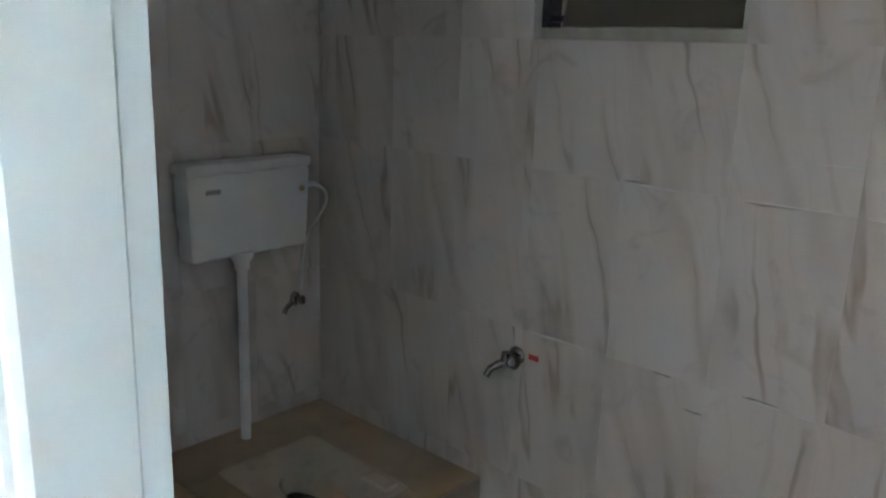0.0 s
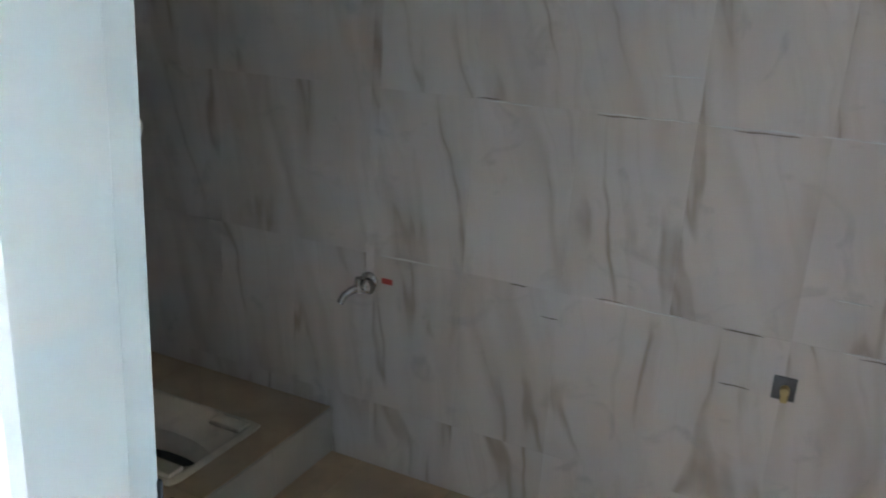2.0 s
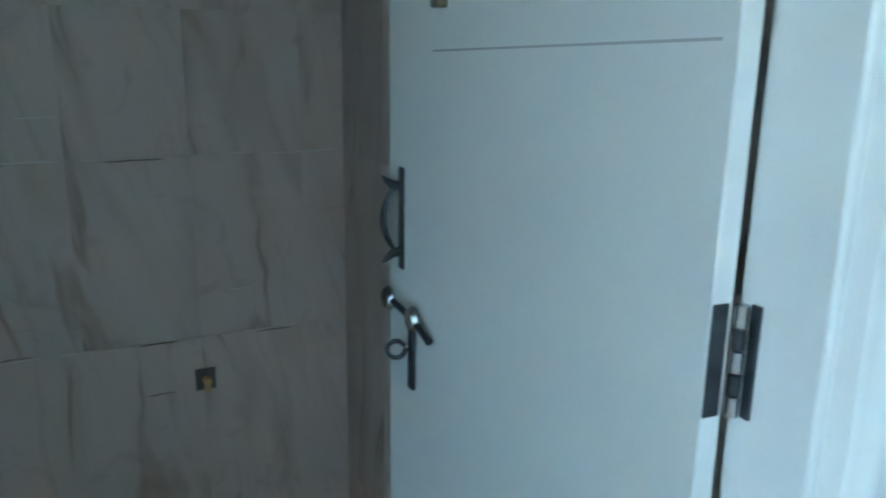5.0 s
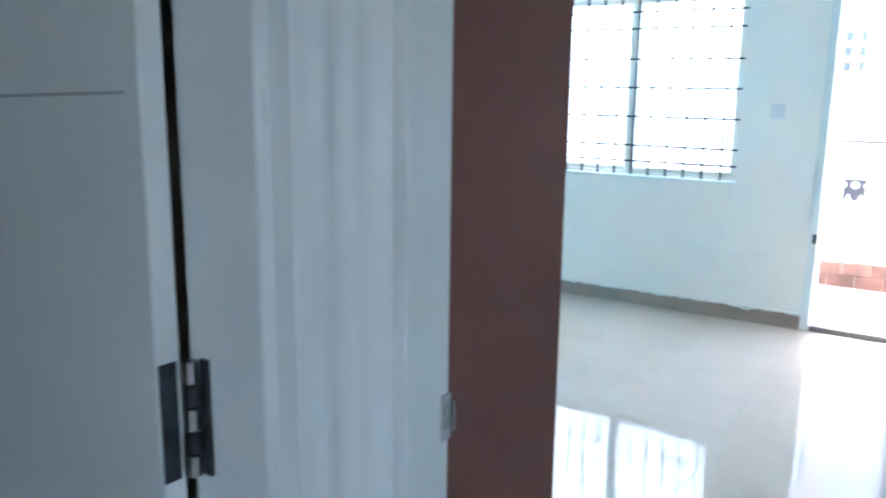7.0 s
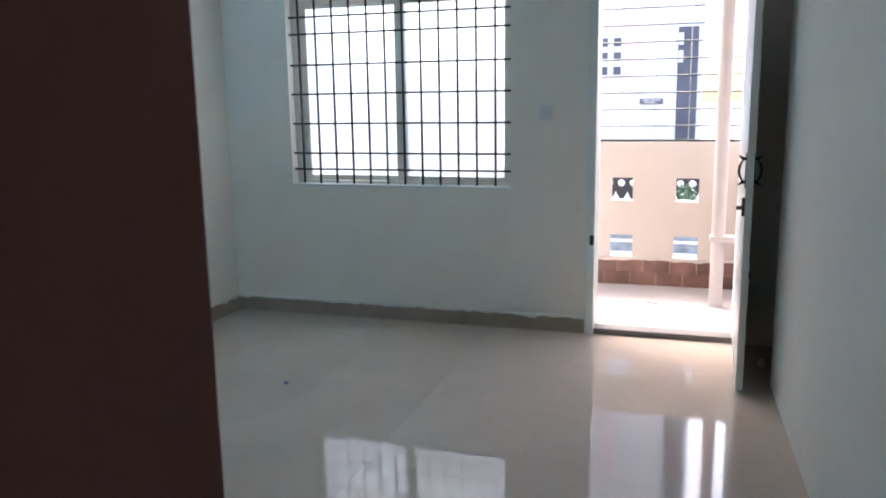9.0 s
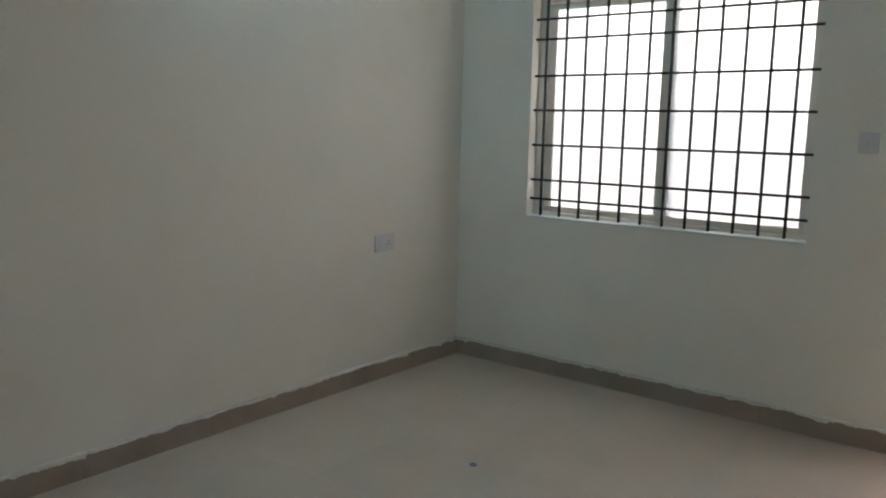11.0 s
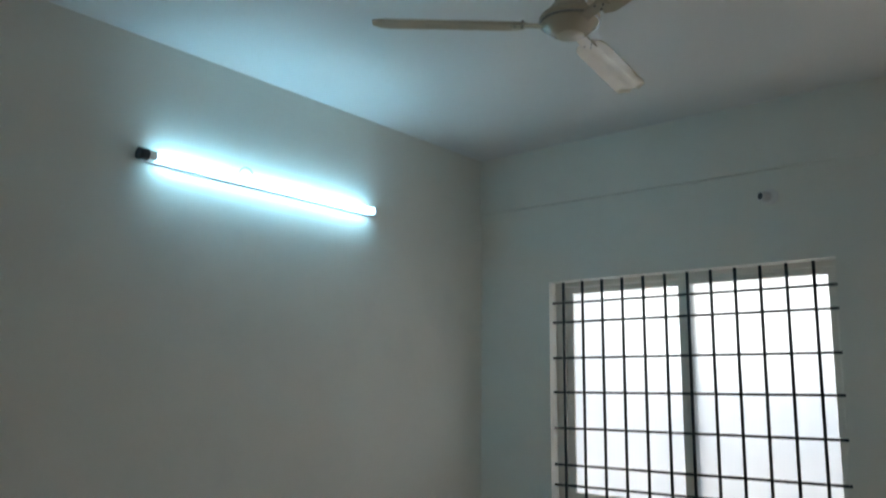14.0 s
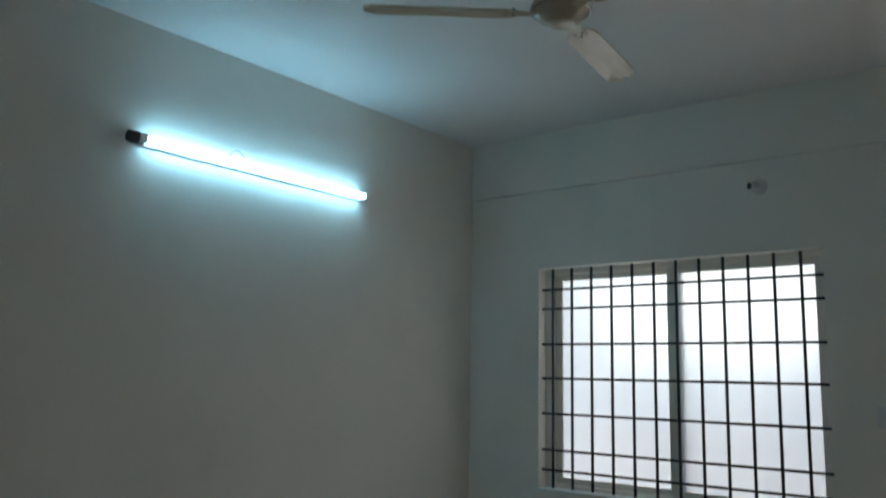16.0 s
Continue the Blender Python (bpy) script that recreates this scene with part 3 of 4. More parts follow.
# ---- bedroom doorway (between passage and bedroom) ----
bf = thing("door_frame_bedroom", (0.2, -0.2, 0), "white painted timber frame of the bedroom doorway", "door frame", kind="structure")
bm = bmesh.new()
box(bm, -0.03, 0.036, 0.368, 0.448, 0, 2.1, 0.003)
part("jamb", bm, FRAMEWHITE, bf)
bm = bmesh.new()
box(bm, -0.03, 0.036, -0.44, -0.34, 0, 2.1, 0.003)
part("jamb", bm, FRAMEWHITE, bf)
bm = bmesh.new()
box(bm, -0.03, 0.036, -0.34, 0.368, 2.05, 2.1, 0.003)
part("head", bm, FRAMEWHITE, bf)
bm = bmesh.new()
box(bm, 0.022, 0.0368, 0.3665, 0.369, 1.176, 1.220, 0.0008)
part("strike_plate", bm, mat("dull_plate", (0.42, 0.43, 0.43), 0.4, metal=0.3, fine=120, bump=0.03), bf, "pale metal strike plate")
bm = bmesh.new()
box(bm, 0.0362, 0.0395, 0.363, 0.367, 1.183, 1.213, 0.001)
box(bm, 0.025, 0.031, 0.3657, 0.367, 1.188, 1.208, 0.0005)
part("strike_lip", bm, STEEL, bf)

rd = leaf("bedroom_door", (0.245, -0.525, 0.012), 7.9, 0.72, "white painted bedroom door, open against the wall, key in its knob")
bm = bmesh.new()
kx, kz = 0.665, 1.165
lathe(bm, [(0.030, 0.0), (0.031, 0.006), (0.026, 0.010), (0.012, 0.013), (0.012, 0.028), (0.024, 0.034), (0.0265, 0.045), (0.0265, 0.070), (0.022, 0.076), (0.012, 0.077)], 28,
      Matrix.Translation((kx, 0.017, kz)) @ pose(0, 0, 0, -90, 0, 0))
kn = part("door_knob", bm, mat("dark_satin_steel", (0.20, 0.20, 0.21), 0.28, metal=1.0, vary=0.1, fine=150, bump=0.02), rd, "cylindrical steel door knob", True)
bm = bmesh.new()
box(bm, kx - 0.013, kx + 0.013, 0.05, 0.085, kz + 0.024, kz + 0.032, 0.002)
part("knob_button", bm, STEEL, kn)
bm = bmesh.new()
sweep(bm, [(kx, 0.092, kz), (kx, 0.106, kz)], 0.004, 8)
lathe(bm, [(0.010, -0.001), (0.0105, 0.0), (0.010, 0.001)], 20, Matrix.Translation((kx, 0.114, kz)) @ pose(0, 0, 0, 0, 90, 0))
part("key", bm, DARKSTEEL, kn, "key left in the lock")
bm = bmesh.new()
ang = [2 * math.pi * i / 14 for i in range(15)]
sweep(bm, [(kx + 0.011 * math.cos(a), 0.117, kz - 0.016 + 0.011 * math.sin(a)) for a in ang], 0.0009, 6)
part("key_ring", bm, STEEL, kn)
bm = bmesh.new()
lathe(bm, [(0.012, -0.001), (0.0125, 0.0), (0.012, 0.001)], 20, Matrix.Translation((kx, 0.117, kz - 0.037)) @ pose(0, 0, 0, 0, 90, 0))
box(bm, kx - 0.001, kx + 0.001, 0.1135, 0.1205, kz - 0.075, kz - 0.046, 0.0006)
box(bm, kx - 0.001, kx + 0.001, 0.110, 0.1135, kz - 0.072, kz - 0.066)
part("spare_key", bm, DARKSTEEL, kn, "second key hanging from the ring")

# ---- bathroom doorway ----
tf = thing("door_frame_bathroom", (-0.35, 0.3, 0), "white painted timber frame of the bathroom doorway", "door frame", kind="structure")
bm = bmesh.new()
extrude_profile(bm, [(-0.39, 0.016), (-0.304, 0.016), (-0.296, 0.024), (-0.296, 0.123), (-0.300, 0.127), (-0.300, 0.159), (-0.39, 0.159)], 0, 2.1)
lj = part("jamb_strike_side", bm, FRAMEWHITE, tf)
bm = bmesh.new()
for k in range(2):
    extrude_profile(bm, [(-0.385 + 0.034 * k, 0.014), (-0.372 + 0.034 * k, 0.004), (-0.358 + 0.034 * k, 0.008), (-0.355 + 0.034 * k, 0.016), (-0.385 + 0.034 * k, 0.016)], 0, 2.1)
part("moulding", bm, FRAMEWHITE, tf)
# dark disc on the uncut jamb, painting the shade in a bolt hole
bm = bmesh.new()
cyl(bm, (-0.2965, 0.100, 0.957), (-0.2945, 0.100, 0.957), 0.010, seg=18)
part("bolt_hole_shade", bm, DARK, lj, "dark disc drawn as the shade of a round bolt hole")
bm = bmesh.new()
box(bm, -0.304, -0.296, 0.158, 0.163, 0.90, 0.975, 0.002)
lathe(bm, [(0.007, 0.0), (0.010, 0.001), (0.0115, 0.014), (0.0085, 0.0145), (0.008, 0.002)], 16, Matrix.Translation((-0.297, 0.162, 0.935)) @ pose(0, 0, 0, -90, 0, 0))
part("keeper", bm, DARKSTEEL, lj, "dark steel bolt keeper", True)
# hinge side, with the fluted casing towards the bedroom door
bm = bmesh.new()
box(bm, 0.4215, 0.52, -0.072, 0.016, 0, 2.1, 0.004)
part("jamb_hinge_side", bm, FRAMEWHITE, tf)
bm = bmesh.new()
prof = [(0.433, -0.070), (0.433, -0.078)]
for i in range(31):
    u = i / 30
    prof.append((0.435 + 0.087 * u, -0.082 - 0.028 * u - 0.0085 * (0.5 + 0.5 * math.cos(2 * math.pi * (u - 0.12))) - 0.0012 * math.cos(6 * math.pi * u)))
prof += [(0.524, -0.070)]
extrude_profile(bm, prof, 0, 2.1)
part("moulding", bm, FRAMEWHITE, tf, "fluted casing", True)
bm = bmesh.new()
box(bm, -0.296, 0.430, 0.02, 0.15, 2.05, 2.1, 0.003)
part("head", bm, FRAMEWHITE, tf)

td = leaf("bathroom_door", (0.0545, 0.311, 0.08), 87.0, 0.785, "white painted bathroom door with routed lines, open inwards", -0.005)
# the leaf's room side faces the camera: local +y is towards -x of the room
# no grooves are cut: grey strips on the face paint their shade
bm = bmesh.new()
for z in (0.36, 1.402, 1.85):
    box(bm, 0.018, 0.60, 0.0168, 0.0174, -0.0014, 0.0014, 0.0, Matrix.Translation((0, 0, z)) @ pose(0, 0, 0, 0, 1.8, 0))
part("groove_shade_strip", bm, mat("line_shadow_gap", (0.42, 0.44, 0.44), 0.8, fine=80, bump=0.0), td, "thin grey strip drawn as the shade of a routed line")
hinge(td, 1.143)
hinge(td, 0.25)
hinge(td, 1.80)
pull(td, 0.722, 1.115, 1)
bm = bmesh.new()
box(bm, 0.655, 0.677, 0.017, 0.026, 0.838, 0.962, 0.004)
lk = part("bolt_plate", bm, DARKSTEEL, td, "dark steel sliding bolt with a ring")
bm = bmesh.new()
sweep(bm, [(0.566, 0.032, 0.958), (0.625, 0.036, 0.976), (0.74, 0.034, 0.976)], [0.0065, 0.006, 0.006], 10)
part("bolt_rod", bm, DARKSTEEL, lk, smooth=True)
for x, z in ((0.625, 0.976), (0.738, 0.976)):
    bm = bmesh.new()
    lathe(bm, [(0.004, 0.0), (0.019, 0.001), (0.021, 0.006), (0.016, 0.014), (0.004, 0.017)], 20, Matrix.Translation((x, 0.03, z)) @ pose(0, 0, 0, -90, 0, 0))
    part("knob", bm, STEEL, lk, smooth=True)
bm = bmesh.new()
sweep(bm, [(0.690 + 0.004 * math.cos(a), 0.040 + 0.015 * math.cos(a), 0.902 + 0.015 * math.sin(a)) for a in ang], 0.0045, 8)
part("staple_ring", bm, DARKSTEEL, lk, smooth=True)
bm = bmesh.new()
box(bm, 0.545, 0.575, 0.017, 0.034, 1.44, 1.73, 0.004)
part("tower_bolt", bm, mat("aged_brass", (0.16, 0.13, 0.08), 0.4, metal=0.8, fine=80, bump=0.05), td, "aged brass tower bolt")

# ---- bathroom fittings ----
pl = thing("squat_toilet_platform", (-1.81, 1.5, ZB), "raised brown tiled platform around the squat toilet", "platform")
PX0, PX1, PY0, PY1, PZ = BX0, -1.366, 1.174, BY1, 0.152
bm = bmesh.new()
hx0, hx1, hy0, hy1 = -1.90, -1.48, 1.31, 1.61
ox, oy = -1.81, 1.5
for x0, x1, y0, y1 in ((PX0, hx0, PY0, PY1), (hx1, PX1, PY0, PY1), (hx0, hx1, PY0, hy0), (hx0, hx1, hy1, PY1)):
    box(bm, x0 - ox, x1 - ox, y0 - oy, y1 - oy, 0, PZ - 0.008)
part("core", bm, GROUT, pl)
for x0, x1, y0, y1 in ((PX0, -1.92, PY0, PY1), (-1.919, PX1, PY0, 1.284), (-1.919, PX1, 1.636, PY1), (-1.482, PX1, 1.285, 1.635)):
    bm = bmesh.new()
    box(bm, x0 - ox, x1 - ox, y0 - oy, y1 - oy, PZ - 0.0078, PZ, 0.001)
    part("top_tile", bm, BATHFLOOR, pl)
for x0, x1, y0, y1 in ((PX1, PX1 + 0.008, PY0, 1.55), (PX1, PX1 + 0.008, 1.552, PY1), (PX0, -1.77, PY0 - 0.008, PY0), (-1.768, PX1, PY0 - 0.008, PY0)):
    bm = bmesh.new()
    box(bm, x0 - ox, x1 - ox, y0 - oy, y1 - oy, 0.0, PZ - 0.002, 0.001)
    part("face_tile", bm, PLATFACE if x0 == PX1 else BATHFLOOR, pl)

sp = thing("squat_pan", (-1.70, 1.46, ZB + PZ), "cream ceramic squat toilet pan with raised foot rests", "squat toilet")


def pan_mesh():
    """The pan: a flat rim with rounded corners falling into a long keyhole-shaped bowl."""
    bm = bmesh.new()
    hx, hy, k = 0.238, 0.187, 56
    rings = [[] for _ in range(8)]
    for i in range(k):
        a = 2 * math.pi * i / k
        c, s = math.cos(a), math.sin(a)
        sup = (abs(c) ** 22 + abs(s) ** 22) ** (-1 / 22)
        soft = (abs(c) ** 4 + abs(s) ** 4) ** (-1 / 4)
        wide = 0.066 + 0.012 * (0.5 - 0.5 * c)
        for ring, p in zip(rings, ((hx * sup * c, hy * sup * s, 0.0005), (hx * sup * c, hy * sup * s, 0.003), ((hx - 0.008) * sup * c, (hy - 0.008) * sup * s, 0.005),
                                   ((hx - 0.024) * sup * c, (hy - 0.024) * sup * s, 0.004), (0.030 + 0.182 * soft * c, 0.010 + (wide + 0.055) * soft * s, -0.005),
                                   (0.050 + 0.160 * c, wide * s - 0.018, -0.024), (0.050 + 0.154 * c, wide * 0.88 * s - 0.020, -0.055), (0.050 + 0.120 * c, wide * 0.55 * s - 0.020, -0.112))):
            ring.append(bm.verts.new(p))
    floor_ring = rings[-1]
    for a, b in zip(rings, rings[1:]):
        for i in range(k):
            bm.faces.new((a[i], a[(i + 1) % k], b[(i + 1) % k], b[i]))
    bm.faces.new(floor_ring)
    return bm


pan_bowl = part("bowl", pan_mesh(), CERAMIC, sp, smooth=True)
# dark sheet low in the bowl; its colour gives the trough's deep shade
bm = bmesh.new()
ring_ = [bm.verts.new((0.050 + 0.146 * math.cos(a), 0.054 * math.sin(a) - 0.020, -0.076)) for a in ang[:-1]]
low_ = [bm.verts.new(v.co - Vector((0, 0, 0.004))) for v in ring_]
bm.faces.new(ring_)
for i in range(len(ring_)):
    bm.faces.new((ring_[i], low_[i], low_[(i + 1) % len(low_)], ring_[(i + 1) % len(ring_)]))
part("trough_shade", bm, mat("trough_shade", (0.05, 0.042, 0.034), 0.3, vary=0.1, fine=30, bump=0.0), pan_bowl, "dark sheet drawn as the shade deep in the trough")
for s in (-1, 1):
    bm = bmesh.new()
    box(bm, 0.10, 0.212, s * 0.134 - 0.027, s * 0.134 + 0.027, 0.001, 0.016, 0.006)
    part("foot_rest", bm, CERAMIC, sp)

cs = thing("cistern", (BX0, 1.512, 0.852), "white plastic flushing cistern high on the wall", "cistern")
bm = bmesh.new()
box(bm, 0.004, 0.094, -0.226, 0.226, 0.0, 0.268, 0.014)
for v in bm.verts:
    if v.co.z < 0.1:
        v.co.y *= 0.955
        v.co.x = 0.004 + (v.co.x - 0.004) * 0.92
part("tank", bm, PLASTIC, cs, smooth=True)
bm = bmesh.new()
box(bm, 0.002, 0.0965, -0.2285, 0.2285, 0.266, 0.300, 0.009)
part("lid", bm, PLASTIC, cs, smooth=True)
bm = bmesh.new()
box(bm, 0.0935, 0.0955, -0.165, -0.115, 0.208, 0.222)
part("label", bm, mat("faded_print", (0.36, 0.29, 0.30), 0.6, fine=60, bump=0.0), cs, "small faded printed mark")
bm = bmesh.new()
cyl(bm, (0.093, 0.19, 0.195), (0.0965, 0.19, 0.195), 0.010)
part("plug", bm, YELLOW, cs, "small yellow inlet plug")
bm = bmesh.new()
lathe(bm, [(0.036, 0.012), (0.036, -0.006), (0.024, -0.022), (0.024, -0.045), (0.019, -0.048)], 20, Matrix.Translation((0.075, -0.036, 0)))
part("outlet_nut", bm, PLASTIC, cs, smooth=True)
bm = bmesh.new()
cyl(bm, (0.07, 0.225, 0.20), (0.07, 0.262, 0.20), 0.008)
part("inlet_stub", bm, PLASTIC, cs, smooth=True)

bm = bmesh.new()
sweep(bm, [(BX0 + 0.075, 1.476, 0.81), (BX0 + 0.075, 1.476, 0.50), (BX0 + 0.075, 1.474, ZB + PZ)], 0.0165, 16)
fp = solid("flush_pipe", bm, PLASTIC, "white plastic flush pipe below the cistern", "pipe", smooth=True)
bm = bmesh.new()
pts = []
for i in range(25):
    u = i / 24
    pts.append((BX0 + 0.07 - 0.05 * u, 1.765 + 0.07 * math.sin(math.pi * min(1, u * 1.08)) ** 0.8 + 0.02 * u, 1.052 - 0.18 * u + 0.02 * math.sin(math.pi * u)))
pts += [(BX0 + 0.022, 1.762, 0.83), (BX0 + 0.03, 1.745, 0.76), (BX0 + 0.038, 1.737, 0.68)]
sweep(bm, pts, 0.0055, 8)
solid("inlet_hose", bm, PLASTIC, "thin white plastic hose curling from the cistern", "hose", smooth=True)


TAPMETAL = mat("dull_chrome", (0.30, 0.29, 0.28), 0.22, metal=1.0, vary=0.25, scale=60, fine=150, bump=0.02)


def tap(name, at, turn, label, metal):
    """A wall tap: flange, body, angled spout and a cross-bar handle."""
    t = thing(name, at, label, "tap", turn)
    bm = bmesh.new()
    lathe(bm, [(0.027, 0.0), (0.027, 0.004), (0.020, 0.012), (0.013, 0.014), (0.013, 0.05), (0.010, 0.052)], 20, pose(0, 0, 0, 0, 90, 0))
    part("flange", bm, metal, t, smooth=True)
    bm = bmesh.new()
    cyl(bm, (0.05, 0, -0.018), (0.05, 0, 0.022), 0.017, 0.015, 20)
    part("body", bm, metal, t, smooth=True)
    bm = bmesh.new()
    sweep(bm, [(0.05, 0, -0.006), (0.068, -0.014, -0.012), (0.084, -0.030, -0.026), (0.092, -0.038, -0.048)], [0.012, 0.011, 0.010, 0.0095], 14)
    part("spout", bm, metal, t, smooth=True)
    bm = bmesh.new()
    lathe(bm, [(0.008, 0.02), (0.008, 0.034), (0.019, 0.038), (0.020, 0.052), (0.012, 0.057)], 18, Matrix.Translation((0.05, -0.004, -0.002)) @ pose(0, 0, 0, -78, 0, -22))
    part("handle", bm, metal, t, smooth=True)
    return t


tap("wall_tap", (-1.245, BY1, 0.655), -90, "small dull chrome wall tap above the floor", TAPMETAL)
valve = tap("angle_valve", (BX0, 1.735, 0.642), -40, "small dull chrome angle valve below the cistern", TAPMETAL)
valve.scale = (0.8, 0.8, 0.8)
bm = bmesh.new()
box(bm, -1.203, -1.168, BY1 - 0.004, BY1, 0.656, 0.673, 0.002)
solid("red_tile_mark", bm, RED, "small red plastic sticker on the tiles", "sticker")
so = thing("inlet_box", (-0.127, BY1, 0.622), "open water inlet cut in the tiles, yellow plug inside", "water inlet")
bm = bmesh.new()
for x0, x1, z0, z1 in ((-0.031, -0.024, -0.035, 0.035), (0.024, 0.031, -0.035, 0.035), (-0.024, 0.024, 0.028, 0.035), (-0.024, 0.024, -0.035, -0.030)):
    box(bm, x0, x1, -0.003, 0.004, z0, z1, 0.001)
part("rim", bm, PLAQUE, so, "rough dark cut edge")
# flat plate on the tiles, coloured dark for the shade inside the inlet
bm = bmesh.new()
box(bm, -0.026, 0.026, -0.0015, 0.004, -0.032, 0.030)
part("recess", bm, PLAQUE, so)
so.scale = (0.82, 1.0, 0.82)
bm = bmesh.new()
cyl(bm, (0.003, 0.0, -0.002), (0.003, -0.022, -0.002), 0.013, 0.012, 16)
box(bm, -0.006, 0.014, -0.016, 0.0, -0.038, -0.012, 0.004)
part("plug", bm, YELLOW, so, "dull yellow threaded plug", True)

# ventilator
v = thing("window_ventilator", ((VENT[0] + VENT[1]) / 2, BY1, VENT[2]), "small ventilator window with dark glass louvres", "window", kind="structure")
vw, vh = (VENT[1] - VENT[0]) / 2, VENT[3] - VENT[2]
bm = bmesh.new()
for x0, x1, z0, z1 in ((-vw, vw, 0, 0.03), (-vw, vw, vh - 0.03, vh), (vw - 0.03, vw, 0.03, vh - 0.03)):
    box(bm, x0, x1, 0.04, 0.1, z0, z1, 0.003)
part("window_frame", bm, mat("dusty_frame", (0.50, 0.47, 0.39), 0.6, vary=0.12, scale=20, fine=90, bump=0.1), v)
for i in range(3):
    bm = bmesh.new()
    box(bm, -vw + 0.06, vw - 0.032, -0.003, 0.003, -0.075, 0.075, 0.0, Matrix.Translation((0, 0.07, 0.105 + i * 0.125)) @ pose(0, 0, 0, -14, 0, 0))
    part("louvre_pane", bm, DARKGLASS, v, "dark glass louvre")
bm = bmesh.new()
box(bm, -vw, -vw + 0.022, 0.04, 0.1, 0.03, vh - 0.03, 0.002)
part("frame_stile", bm, DARKSTEEL, v, "dark metal stile")
for i in range(3):
    bm = bmesh.new()
    box(bm, -vw + 0.022, -vw + 0.062, 0.045, 0.075, 0.045 + i * 0.125, 0.062 + i * 0.125, 0.002)
    part("louvre_clip", bm, DARKSTEEL, v)

# ---- bedroom fittings ----


def switch_plate(name, at, turn, w_, h_, label, rockers, sockets):
    """A modular plate lying in local x, z with its face towards -y."""
    s = thing(name, at, label, "switch", turn)
    bm = bmesh.new()
    box(bm, -w_ / 2, w_ / 2, -0.011, 0.0, -h_ / 2, h_ / 2, 0.003)
    part("plate", bm, SWITCH, s, smooth=True)
    for x in rockers:
        bm = bmesh.new()
        box(bm, x - 0.010, x + 0.010, -0.0155, -0.010, -0.021, 0.021, 0.002)
        part("rocker", bm, SWITCH, s)
    for x in sockets:
        bm = bmesh.new()
        box(bm, x - 0.022, x + 0.022, -0.0125, -0.010, -0.022, 0.022, 0.002)
        so_ = part("socket_face", bm, SWITCH, s)
        # pin holes are dark discs on the face, their shade put in the colour
        for dx, dz in ((0, 0.010), (-0.009, -0.007), (0.009, -0.007)):
            bm = bmesh.new()
            cyl(bm, (x + dx, -0.0128, dz), (x + dx, -0.0121, dz), 0.0035, seg=10)
            part("pin_hole_shade", bm, DARK, so_)
    return s


switch_plate("socket_plate", (4.32, YL, 0.757), 0, 0.155, 0.092, "white switch and socket plate low on the wall", (-0.042,), (0.025,))
switch_plate("switch_plate", (XW, 0.798, 1.358), -90, 0.080, 0.092, "small white switch plate beside the balcony door", (-0.014, 0.014), ())

tl = thing("tube_light", (3.37, YL, 2.392), "lit white fluorescent tube in a wall batten", "tube light")
bm = bmesh.new()
box(bm, -0.635, 0.640, -0.017, 0.0, -0.013, 0.013, 0.003)
part("batten", bm, PLASTIC, tl)
bm = bmesh.new()
cyl(bm, (-0.585, -0.044, 0.006), (0.640, -0.044, 0.006), 0.0135, seg=20)
part("tube", bm, TUBE, tl, "glowing cool white tube", True)
for x0, x1 in ((-0.625, -0.584), (0.640, 0.662)):
    bm = bmesh.new()
    box(bm, x0, x1, -0.058, -0.0, -0.012, 0.028, 0.006)
    part("end_holder", bm, PLASTIC, tl)
bm = bmesh.new()
cyl(bm, (-0.664, -0.045, 0.004), (-0.625, -0.045, 0.004), 0.024, seg=18)
part("starter_cap", bm, DARK, tl, "black end cap", True)
bm = bmesh.new()
cyl(bm, (0.662, -0.035, 0.008), (0.668, -0.035, 0.008), 0.014, seg=16)
part("end_cap", bm, DARK, tl)
bm = bmesh.new()
sweep(bm, [(-0.128 + 0.040 * math.cos(a), -0.012, 0.028 + 0.042 * math.sin(a)) for a in [math.pi * (1.05 - 0.9 * i / 12) for i in range(13)]], 0.002, 6)
part("loose_wire", bm, DARKSTEEL, tl, "short loop of loose wire")

# ceiling fan
fx, fy = 3.203, 1.311
fn = thing("ceiling_fan", (fx, fy, 2.60), "cream enamelled three-blade ceiling fan at rest", "ceiling fan")
top = ZC - 2.60
bm = bmesh.new()
lathe(bm, [(0.060, top - 0.004), (0.058, top - 0.012), (0.044, top - 0.055), (0.026, top - 0.10), (0.013, top - 0.118), (0.011, top - 0.12)], 28)
part("ceiling_canopy", bm, FAN, fn, smooth=True)
bm = bmesh.new()
lathe(bm, [(0.064, top), (0.064, top - 0.005), (0.05, top - 0.006)], 28)
part("canopy_gasket", bm, DARK, fn)
bm = bmesh.new()
cyl(bm, (0, 0, 0.10), (0, 0, top - 0.11), 0.0105, seg=14)
part("down_rod", bm, FAN, fn, smooth=True)
bm = bmesh.new()
lathe(bm, [(0.012, 0.176), (0.021, 0.168), (0.034, 0.135), (0.050, 0.098), (0.064, 0.078), (0.068, 0.070)], 28)
part("lower_canopy", bm, FAN, fn, smooth=True)
bm = bmesh.new()
lathe(bm, [(0.03, 0.068), (0.075, 0.066), (0.089, 0.057), (0.096, 0.045), (0.095, 0.035), (0.086, 0.024), (0.083, 0.021), (0.068, 0.009), (0.065, 0.004), (0.048, -0.004), (0.044, -0.009), (0.022, -0.013), (0.005, -0.014)], 36)
mo = part("motor_housing", bm, FAN, fn, smooth=True)
bm = bmesh.new()
